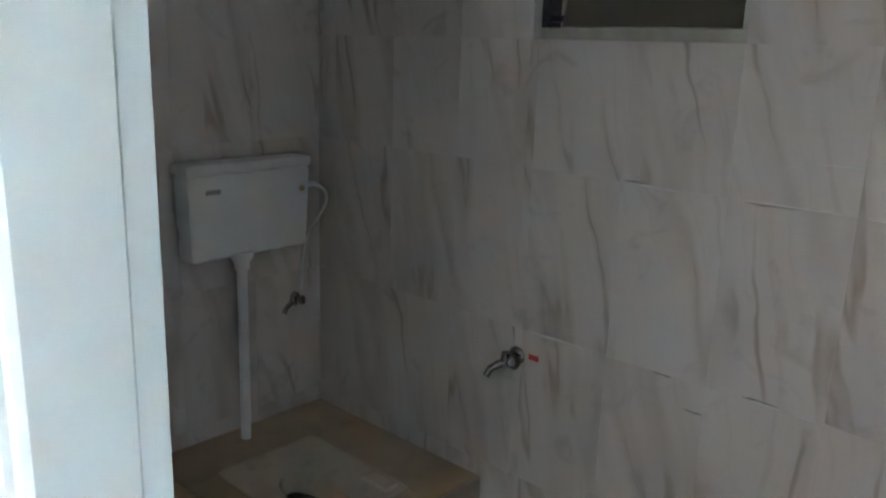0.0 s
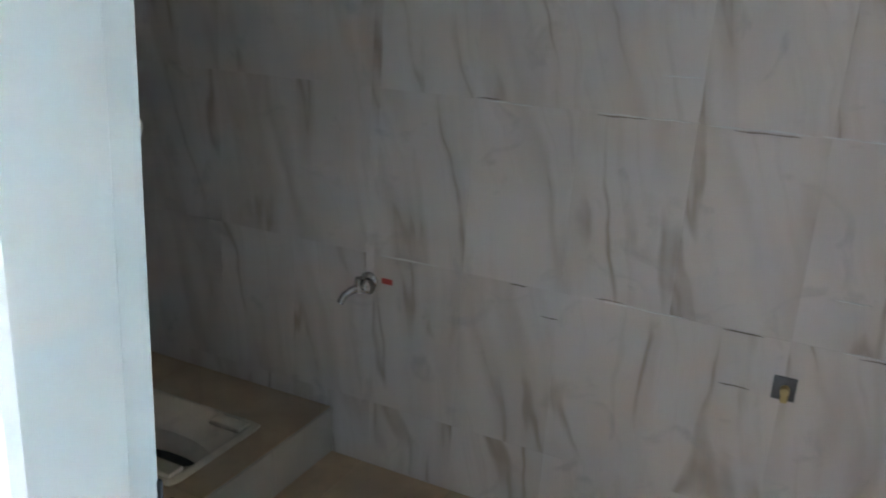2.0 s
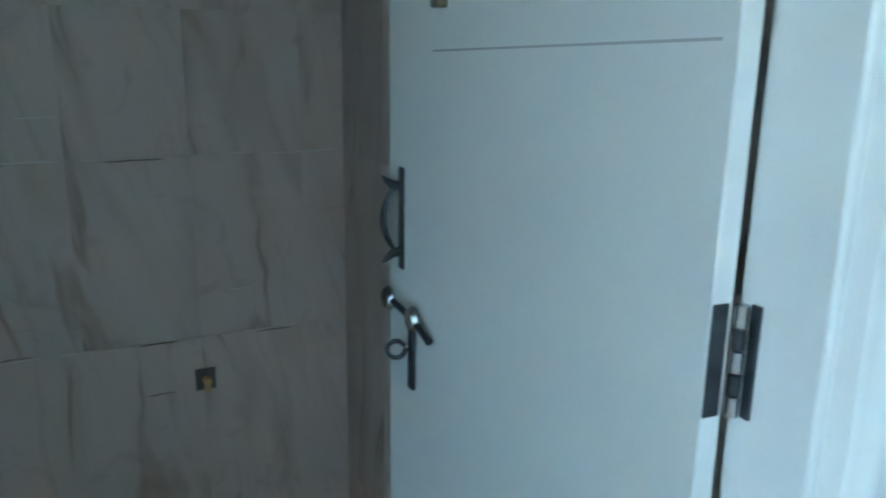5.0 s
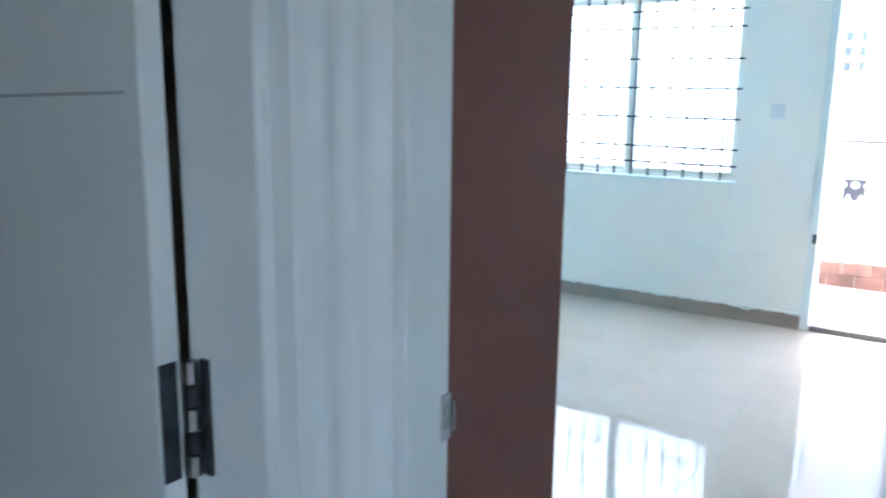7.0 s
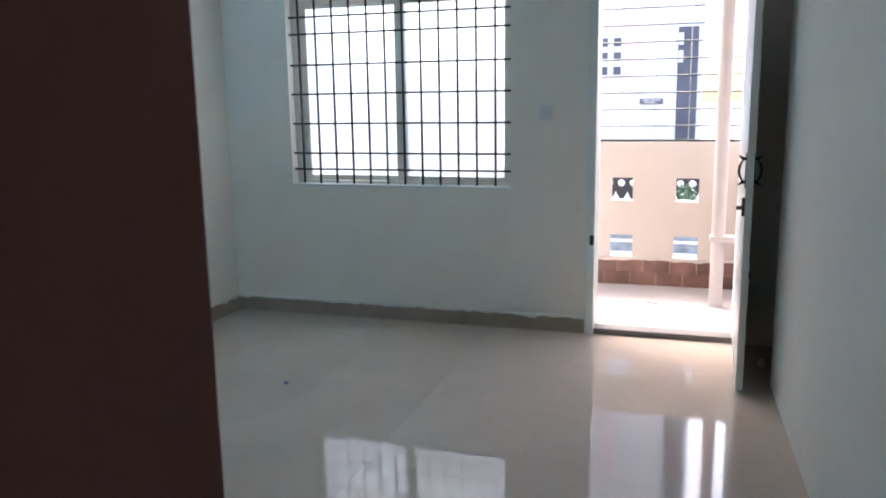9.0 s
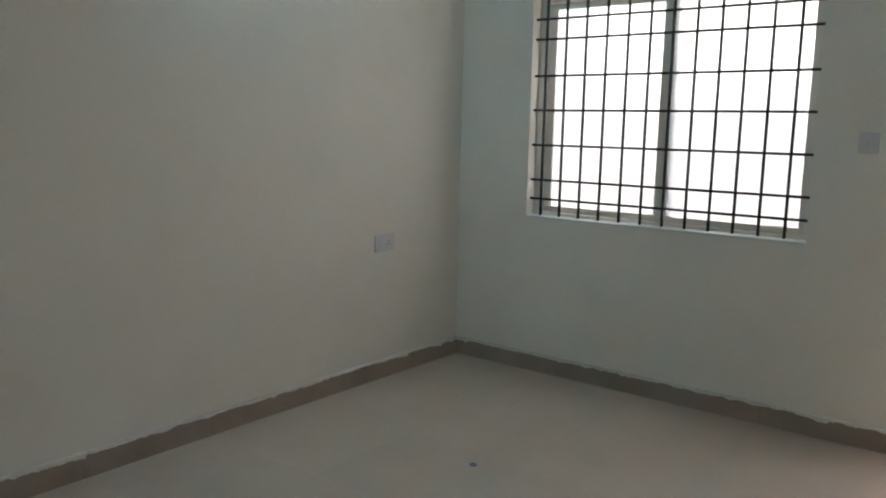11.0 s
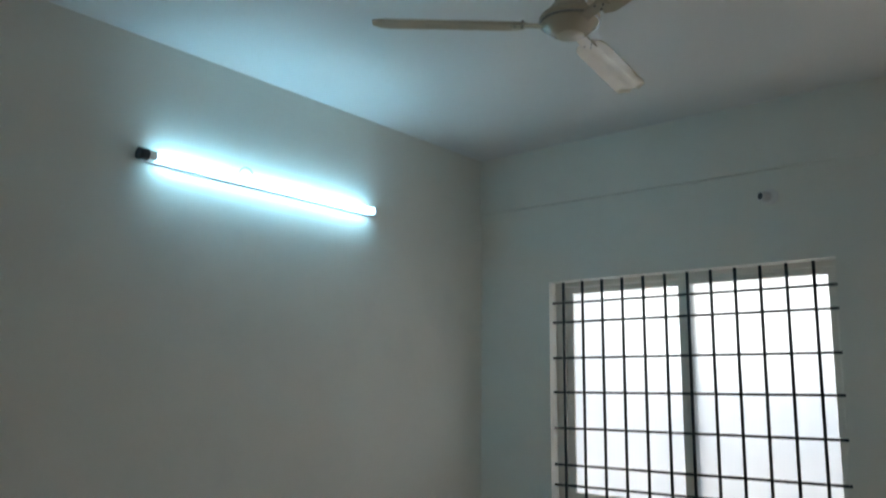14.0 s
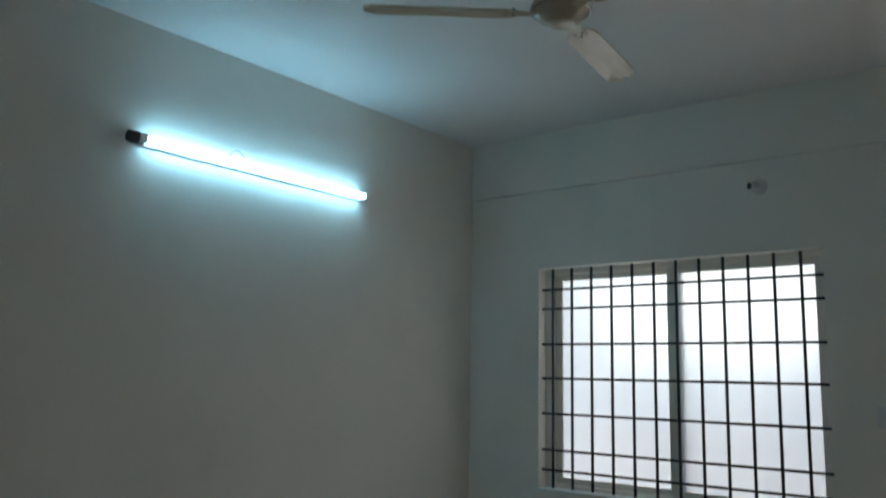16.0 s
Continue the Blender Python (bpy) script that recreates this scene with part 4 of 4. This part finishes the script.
lathe(bm, [(0.094, 0.036), (0.0955, 0.033), (0.094, 0.029)], 36)
part("trim_ring", bm, STEEL, mo, smooth=True)


def blade(angle):
    m = pose(0, 0, 0.020, 0, 0, angle) @ pose(0, 0, 0, -11, 0, 0)
    bm = bmesh.new()
    rows = []
    n = 18
    for i in range(n + 1):
        u = i / n
        r = 0.138 + 0.480 * u
        half = 0.050 + 0.006 * u
        if u > 0.90:
            half *= math.sqrt(max(0.10, 1 - ((u - 0.90) / 0.10) ** 2.4 * 0.9))
        if u < 0.08:
            half *= 0.66 + 0.34 * math.sqrt(u / 0.08)
        row = []
        for j in range(9):
            v_ = -1 + 2 * j / 8
            row.append((r, half * v_, 0.010 * (1 - v_ * v_) + (0.0022 if j in (3, 5) and 0.1 < u < 0.93 else 0.0)))
        rows.append(row)
    topv = [[bm.verts.new(m @ Vector(p)) for p in row] for row in rows]
    botv = [[bm.verts.new(m @ (Vector(p) - Vector((0, 0, 0.0022)))) for p in row] for row in rows]
    for i in range(n):
        for j in range(8):
            bm.faces.new((topv[i][j], topv[i + 1][j], topv[i + 1][j + 1], topv[i][j + 1]))
            bm.faces.new((botv[i][j], botv[i][j + 1], botv[i + 1][j + 1], botv[i + 1][j]))
        for j in (0, 8):
            bm.faces.new((topv[i][j], botv[i][j], botv[i + 1][j], topv[i + 1][j]))
    for i in (0, n):
        for j in range(8):
            bm.faces.new((topv[i][j], topv[i][j + 1], botv[i][j + 1], botv[i][j]))
    b = part("blade", bm, FAN, fn, smooth=True)
    bm = bmesh.new()
    box(bm, 0.075, 0.185, -0.019, 0.019, -0.002, 0.0045, 0.002, m)
    part("blade_arm", bm, FAN, b)
    for dx, dy in ((0.150, -0.012), (0.150, 0.012), (0.174, 0.0)):
        bm = bmesh.new()
        cyl(bm, m @ Vector((dx, dy, -0.004)), m @ Vector((dx, dy, 0.014)), 0.0036, seg=8)
        part("rivet", bm, DARKSTEEL, b)


for an in (131.0, 244.2, 8.0):
    blade(an)

# small lamp holder over the window
lh = thing("lamp_holder", (XW, 1.285, 2.42), "white angled lamp holder without a bulb", "lamp holder")
bm = bmesh.new()
lathe(bm, [(0.038, 0.0), (0.038, 0.010), (0.030, 0.016)], 24, pose(0, 0, 0, 0, -90, 0))
part("base", bm, PLASTIC, lh, smooth=True)
bm = bmesh.new()
lathe(bm, [(0.022, 0.010), (0.024, 0.03), (0.021, 0.055), (0.019, 0.056)], 22, pose(0, 0, 0, 0, -90, 0) @ pose(0, 0, 0, -34, 0, 0))
sk = part("socket", bm, PLASTIC, lh, smooth=True)
# dark disc over the solid end, coloured as the shade in the mouth
bm = bmesh.new()
lathe(bm, [(0.017, 0.055), (0.017, 0.0575)], 20, pose(0, 0, 0, 0, -90, 0) @ pose(0, 0, 0, -34, 0, 0))
part("socket_mouth_shade", bm, DARK, sk)

bm = bmesh.new()
sweep(bm, [(3.693 + 0.013 * math.cos(a), 1.918 + 0.013 * math.sin(a), 0.003) for a in ang], 0.003, 8)
solid("plastic_ring", bm, BLUE, "small blue plastic ring lying on the floor", "ring", smooth=True)

# ---- balcony ----
bm = bmesh.new()
box(bm, XW + 0.2, 6.50, -2.2, 3.4, -0.12, -0.02)
box(bm, XW + 0.12, XW + 0.2, DOOR[0], DOOR[1], -0.12, -0.02)
solid("floor_balcony", bm, BALCFLOOR, "pale dusty balcony floor", "floor", "structure")
PXB = 6.50
holes = []
for c in (-0.99, -0.50, -0.01, 0.48, 0.97, 1.46, 1.95):
    holes += [(c - 0.085, c + 0.085, 0.645, 0.825), (c - 0.09, c + 0.09, 0.20, 0.375)]
wall("wall_parapet", "x", PXB, PXB + 0.12, -2.2, 3.4, -0.12, 1.10, PARAPET, "cream painted balcony parapet with square openings", holes)
bm = bmesh.new()
box(bm, XW + 0.2, PXB + 0.12, -2.4, -2.2, -0.12, 3.1)
solid("wall_balcony_end", bm, HOUSE, "pale painted end wall of the balcony", "wall", "structure")
bm = bmesh.new()
box(bm, XW + 0.2, PXB + 0.3, -2.4, 3.4, 2.95, 3.1)
solid("ceiling_balcony", bm, HOUSE, "white painted balcony slab overhead", "ceiling", "structure")
rl = thing("balcony_railing", (PXB + 0.05, 0.5, 1.10), "black iron bars closing the balcony above the parapet", "railing")
bm = bmesh.new()
box(bm, -0.015, 0.015, -2.6, 2.8, 0.0, 0.018, 0.002)
part("bottom_rail", bm, IRON, rl)
for i in range(13):
    bm = bmesh.new()
    cyl(bm, (0, -2.6, 0.12 + 0.125 * i), (0, 2.8, 0.12 + 0.125 * i), 0.006, seg=6)
    part("bar", bm, IRON, rl)
for i in range(22):
    bm = bmesh.new()
    cyl(bm, (0.006, -2.5 + 0.25 * i, 0.018), (0.006, -2.5 + 0.25 * i, 1.8), 0.003, seg=6)
    part("upright_wire", bm, STEEL, rl)
bm = bmesh.new()
box(bm, -0.012, 0.012, -0.782, -0.758, 0.018, 1.84, 0.002)
part("post", bm, IRON, rl)
bm = bmesh.new()
sweep(bm, [(5.98, -0.235, -0.02), (5.98, -0.235, 2.95)], 0.045, 18)
CREAM = mat("cream_pipe", (0.50, 0.435, 0.40), 0.5, vary=0.06, scale=5, fine=60, bump=0.03)
dp = solid("drain_pipe", bm, CREAM, "cream plastic drain pipe standing on the balcony", "pipe", smooth=True)
bm = bmesh.new()
box(bm, 5.93, 6.03, -0.42, -0.18, 0.44, 0.48, 0.004)
solid("pipe_clamp", bm, CREAM, "plastic branch clamped to the drain pipe", "pipe clamp")
wm = thing("stored_panel", (6.15, -0.62, -0.02), "white painted panel leaning in the balcony corner", "panel")
bm = bmesh.new()
box(bm, -0.25, 0.25, -0.2, 0.2, 0.0, 1.05, 0.01)
part("body", bm, PLASTIC, wm)
rnd = random.Random(8)
for i in range(4):
    bm = bmesh.new()
    x, y, a = rnd.uniform(5.4, 6.2), rnd.uniform(-0.1, 0.45), rnd.uniform(0, 3)
    le = rnd.uniform(0.05, 0.12)
    sweep(bm, [(x, y, -0.017), (x + le * math.cos(a) / 2, y + le * math.sin(a) / 2, -0.015), (x + le * math.cos(a), y + le * math.sin(a), -0.017)], 0.0022, 6)
    solid("twig", bm, BRICKTILE, "dry twig lying on the balcony floor", "twig", group="twigs on the balcony floor")

# ---- house across the street ----
hs = thing("house", (15.0, 2.0, -4.0), "white house with pink window surrounds across the street", "house")
bm = bmesh.new()
box(bm, 0, 4, -2.06, 8.0, 0, 12.0)
part("wall", bm, HOUSE, hs)


def house_window(y, z, w_, h_, nx, nz):
    bm = bmesh.new()
    box(bm, -0.05, 0.0, y - w_ / 2 - 0.28, y + w_ / 2 + 0.28, z - h_ / 2 - 0.25, z + h_ / 2 + 0.3, 0.01)
    s = part("window", bm, PINK, hs, "window in a pale pink surround")
    bm = bmesh.new()
    box(bm, -0.07, -0.05, y - w_ / 2, y + w_ / 2, z - h_ / 2, z + h_ / 2)
    part("frame", bm, HOUSE, s)
    for i in range(nx):
        for k in range(nz):
            bm = bmesh.new()
            pw, ph = w_ / nx, h_ / nz
            box(bm, -0.08, -0.07, y - w_ / 2 + i * pw + 0.05, y - w_ / 2 + (i + 1) * pw - 0.05, z - h_ / 2 + k * ph + 0.05, z - h_ / 2 + (k + 1) * ph - 0.05)
            part("pane", bm, HOUSEDARK, s)


house_window(1.50 - 2.0, 2.13 + 4.0, 0.46, 0.74, 2, 3)
for y, z in ((3.2, 6.1), (5.2, 6.1), (3.2, 9.2), (0, 9.2), (5.2, 9.2), (3.2, 2.5), (0.0, 2.5)):
    house_window(y, z, 0.9, 1.1, 2, 3)
# dark plates on the uncut wall paint the shade of a stair opening
bm = bmesh.new()
box(bm, -0.03, 0.02, 0.19 - 2.0 - 0.17, 0.19 - 2.0 + 0.17, 4.55, 6.6)
box(bm, -0.03, 0.02, 0.19 - 2.0 - 0.17, 0.19 - 2.0 + 0.17, 7.2, 11.0)
part("stair_slot_shade", bm, HOUSEDARK, hs, "dark plates drawn as the shade of a vertical stair opening")
for i in range(2):
    bm = bmesh.new()
    z = 6.0 + i * 0.3
    box(bm, -0.05, -0.03, 0.19 - 2.0 + 0.08, 0.19 - 2.0 + 0.16, z, z + 0.2)
    part("slot_pane", bm, HOUSE, hs)
bm = bmesh.new()
box(bm, -0.05, 0.0, 0.78 - 2.0 - 0.2, 0.78 - 2.0 + 0.2, 1.295 + 4.0, 1.395 + 4.0, 0.005)
pq = part("plaque", bm, PLAQUE, hs, "small dark name plaque")
for z, a, b in ((0.022, -0.15, 0.02), (0.022, 0.04, 0.15), (-0.018, -0.05, 0.12)):
    bm = bmesh.new()
    box(bm, -0.056, -0.05, 0.78 - 2.0 + a, 0.78 - 2.0 + b, 5.345 + z - 0.010, 5.345 + z + 0.010)
    part("letter_bar", bm, PALE, pq)
bm = bmesh.new()
box(bm, -600, 600, -600, 600, -4.1, -4.0)
solid("ground", bm, GROUND, "grey street ground", "ground", "structure")

# shop lights and plants low behind the parapet openings
rnd = random.Random(21)
sh = thing("street_railing", (9.2, 0.3, -4.0), "dark ornate gate with round lamps across the street", "gate")
bm = bmesh.new()
box(bm, 0.0, 0.06, -3.0, 3.0, 4.12, 4.6)
part("gate_panel", bm, DARK, sh)
bm = bmesh.new()
box(bm, 0.02, 0.06, -3.0, 3.0, 0.0, 4.12)
part("low_wall", bm, mat("pale_blue_grey", (0.22, 0.28, 0.33), 0.7, vary=0.35, scale=9, fine=30, bump=0.3), sh, "pale blue-grey stone wall")
for i in range(8):
    bm = bmesh.new()
    box(bm, -0.02, 0.03, -3.0, 3.0, 3.0 + i * 0.14, 3.03 + i * 0.14)
    part("ledge", bm, HOUSE, sh)
for i in range(28):
    bm = bmesh.new()
    lathe(bm, [(0.008, -0.036), (0.03, -0.022), (0.037, 0.0), (0.03, 0.022), (0.008, 0.036)], 12, Matrix.Translation((-0.06, -1.7 + 0.125 * i, 4.505)))
    part("round_lamp", bm, HOUSE, sh, "pale globe lamp", True)
    bm = bmesh.new()
    lathe(bm, [(0.040, 0.0), (0.034, 0.02), (0.012, 0.06), (0.004, 0.085)], 10, Matrix.Translation((-0.05, -1.64 + 0.125 * i, 4.325)))
    part("finial", bm, HOUSE, sh, smooth=True)

# slender street shrub whose top shows through the parapet openings
rnd = random.Random(4)
st = thing("street_shrub", (8.7, 0.04, -4.0), "slender green shrub seen through the parapet openings", "shrub")
bm = bmesh.new()
sweep(bm, [(0.0, -0.32, 0.0), (0.03, -0.33, 1.6), (-0.02, -0.30, 3.4), (0.0, -0.22, 3.95), (0.0, 0.0, 4.3)], [0.05, 0.04, 0.028, 0.02, 0.010], 8)
part("trunk", bm, mat("shrub_bark", (0.12, 0.09, 0.06), 0.9, vary=0.2, scale=20, fine=80, bump=0.4), st)
bm = bmesh.new()
for i in range(260):
    c = Vector((rnd.gauss(0, 0.07), rnd.gauss(0.0, 0.055), 4.36 + rnd.gauss(0, 0.09)))
    m = Matrix.Translation(c) @ pose(0, 0, 0, rnd.uniform(-70, 70), rnd.uniform(-70, 70), rnd.uniform(0, 360))
    vs4 = [bm.verts.new(m @ Vector(p)) for p in ((-0.026, 0, 0), (0, -0.012, 0.004), (0.03, 0, 0), (0, 0.012, 0.004))]
    bm.faces.new(vs4)
part("crown", bm, LEAF, st, "small green leaves")

# ---- pieces: floor tiles, wall tiles, parapet base tiles ----


def plate_mesh(name, sx, sy, sz, material, bev=0.0008):
    bm = bmesh.new()
    box(bm, -sx / 2, sx / 2, -sy / 2, sy / 2, -sz / 2, sz / 2)
    return finish(bm, name, material)


def lay(parent, name, mesh_cache, size, centre, material):
    key = (name, tuple(round(s, 3) for s in size))
    if key not in mesh_cache:
        mesh_cache[key] = plate_mesh(name, *size, material)
    ob = new(name, mesh_cache[key])
    ob.location = centre
    ob.parent = parent
    return ob


cache = {}


def grid(parent, name, axis, at, thick, u0, u1, v0, v1, du, dv, gap, material, u_start, v_start, skip=()):
    """Tiles over u0..u1, v0..v1; axis is the one across the tiles, at their outer face's middle; openings are left free."""
    def cuts(a, b, start, step, extra):
        c = {a, b, *(e for e in extra if a < e < b)}
        k = math.floor((a - start) / step)
        while start + k * step < b:
            if start + k * step > a:
                c.add(start + k * step)
            k += 1
        c = sorted(c)
        return [x for i, x in enumerate(c) if i == 0 or x - c[i - 1] > 0.004]
    us = cuts(u0, u1, u_start, du, [e for s in skip for e in s[:2]])
    vs_ = cuts(v0, v1, v_start, dv, [e for s in skip for e in s[2:]])
    for a, b in zip(us, us[1:]):
        for c, d in zip(vs_, vs_[1:]):
            um, vm = (a + b) / 2, (c + d) / 2
            if any(s[0] < um < s[1] and s[2] < vm < s[3] for s in skip):
                continue
            su, sv = b - a - gap, d - c - gap
            if axis == "z":
                lay(parent, name, cache, (su, sv, thick), (um, vm, at), material)
            elif axis == "y":
                lay(parent, name, cache, (su, thick, sv), (um, at, vm), material)
            else:
                lay(parent, name, cache, (thick, su, sv), (at, um, vm), material)


grid(floor, "floor_tile", "z", -0.003, 0.006, 0.2, XW - 0.001, -0.68, YL - 0.001, 0.6, 0.6, 0.0007, FLOOR, XW, 0.55)
grid(floor, "floor_tile", "z", -0.003, 0.006, -2.4, 0.2, -2.6, 0.325, 0.6, 0.6, 0.0007, FLOOR, XW, 0.55)
grid(bfloor, "floor_tile", "z", ZB - 0.002, 0.004, BX0, BX1, 0.40, BY1, 0.3, 0.3, 0.003, BATHFLOOR, BX0, BY1)
tapw, cisw, sidw, parw = (bpy.data.objects[k] for k in ("wall_bath_tap", "wall_bath_cistern", "wall_bath_side", "wall_parapet"))
grid(tapw, "wall_tile", "y", BY1 + 0.004, 0.008, BX0, BX1, ZB, ZBC, 0.275, 0.463, 0.0004, TILE, -1.231, 0.275, [VENT])
grid(cisw, "wall_tile", "x", BX0 - 0.004, 0.008, BY0, BY1, ZB, ZBC, 0.275, 0.463, 0.0004, TILE, BY1, 0.275)
grid(sidw, "wall_tile", "x", BX1 + 0.004, 0.008, BY0, BY1, ZB, ZBC, 0.275, 0.463, 0.0004, TILE, BY1, 0.275)
grid(parw, "base_tile", "x", PXB - 0.005, 0.010, -2.2, 3.4, -0.02, 0.0825, 0.20, 0.1025, 0.003, BRICKTILE, 0.0, -0.02)
grid(parw, "base_tile", "x", PXB - 0.0055, 0.011, -2.2, 3.4, 0.0825, 0.185, 0.20, 0.1025, 0.003, BRICKTILE, 0.1, 0.0825)
# ragged cement along the top of the parapet's tiles
rnd = random.Random(31)
bm = bmesh.new()
rows, low = [], 0.0
for i in range(161):
    y = -2.2 + 5.6 * i / 160
    low = 0.7 * low + rnd.uniform(-0.008, 0.007)
    rows.append([bm.verts.new((PXB - 0.001, y, 0.200)), bm.verts.new((PXB - 0.013, y, 0.197)), bm.verts.new((PXB - 0.0135, y, 0.178 + low)), bm.verts.new((PXB - 0.001, y, 0.178 + low))])
for r0, r1 in zip(rows, rows[1:]):
    for j in range(4):
        bm.faces.new((r0[j], r1[j], r1[(j + 1) % 4], r0[(j + 1) % 4]))
part("plaster_edge", bm, PARAPET, parw, "ragged cream plaster edge")

# light cement left along some joints of the tap wall, and dark chips below them
rnd = random.Random(21)
CEMENT = mat("cement_smear", (0.74, 0.71, 0.68), 0.9, vary=0.1, scale=12, fine=90, bump=0.3)
CHIP = mat("chipped_joint", (0.24, 0.19, 0.155), 0.9, vary=0.2, scale=20, fine=90, bump=0.2)


def smear(x0, x1, z, thick, material, name, label):
    """A thin uneven line of cement on the tap wall, tapering at its ends."""
    bm = bmesh.new()
    k = max(4, int((x1 - x0) / 0.018))
    rows = []
    wob = 0.0
    for i in range(k + 1):
        u = i / k
        wob = 0.6 * wob + rnd.uniform(-0.0012, 0.0012)
        h = thick * (0.25 + 0.75 * min(1, 6 * u, 6 * (1 - u))) * rnd.uniform(0.45, 1.1) / 2
        x = x0 + (x1 - x0) * u
        rows.append([bm.verts.new((x, BY1 + 0.001, z + wob + h)), bm.verts.new((x, BY1 - 0.0016, z + wob)), bm.verts.new((x, BY1 + 0.001, z + wob - h))])
    for p, q in zip(rows, rows[1:]):
        bm.faces.new((p[0], q[0], q[1], p[1]))
        bm.faces.new((p[1], q[1], q[2], p[2]))
    part(name, bm, material, tapw, label)


for x0, x1, z in ((-0.64, -0.40, 1.2015), (-0.385, -0.17, 1.2015), (-0.15, 0.02, 1.203), (0.05, 0.25, 1.2), (-0.03, 0.13, 0.738), (-1.21, -1.03, 0.738), (-0.57, -0.36, 0.74), (-0.93, -0.80, 1.2), (-0.5, -0.41, 1.30), (-0.06, 0.01, 0.855)):
    smear(x0, x1, z, 0.008, CEMENT, "cement_smear", "light cement smear along a tile joint")
for x0, x1, z in ((-0.64, -0.52, 1.197), (-0.33, -0.19, 1.196), (-0.28, -0.19, 0.734), (-0.59, -0.51, 0.744), (-0.82, -0.77, 0.735), (0.01, 0.10, 0.731), (-0.95, -0.88, 1.205), (-0.27, -0.20, 0.60), (-0.73, -0.68, 0.665)):
    smear(x0, x1, z, 0.006, CHIP, "chipped_joint", "dark chipped tile joint")
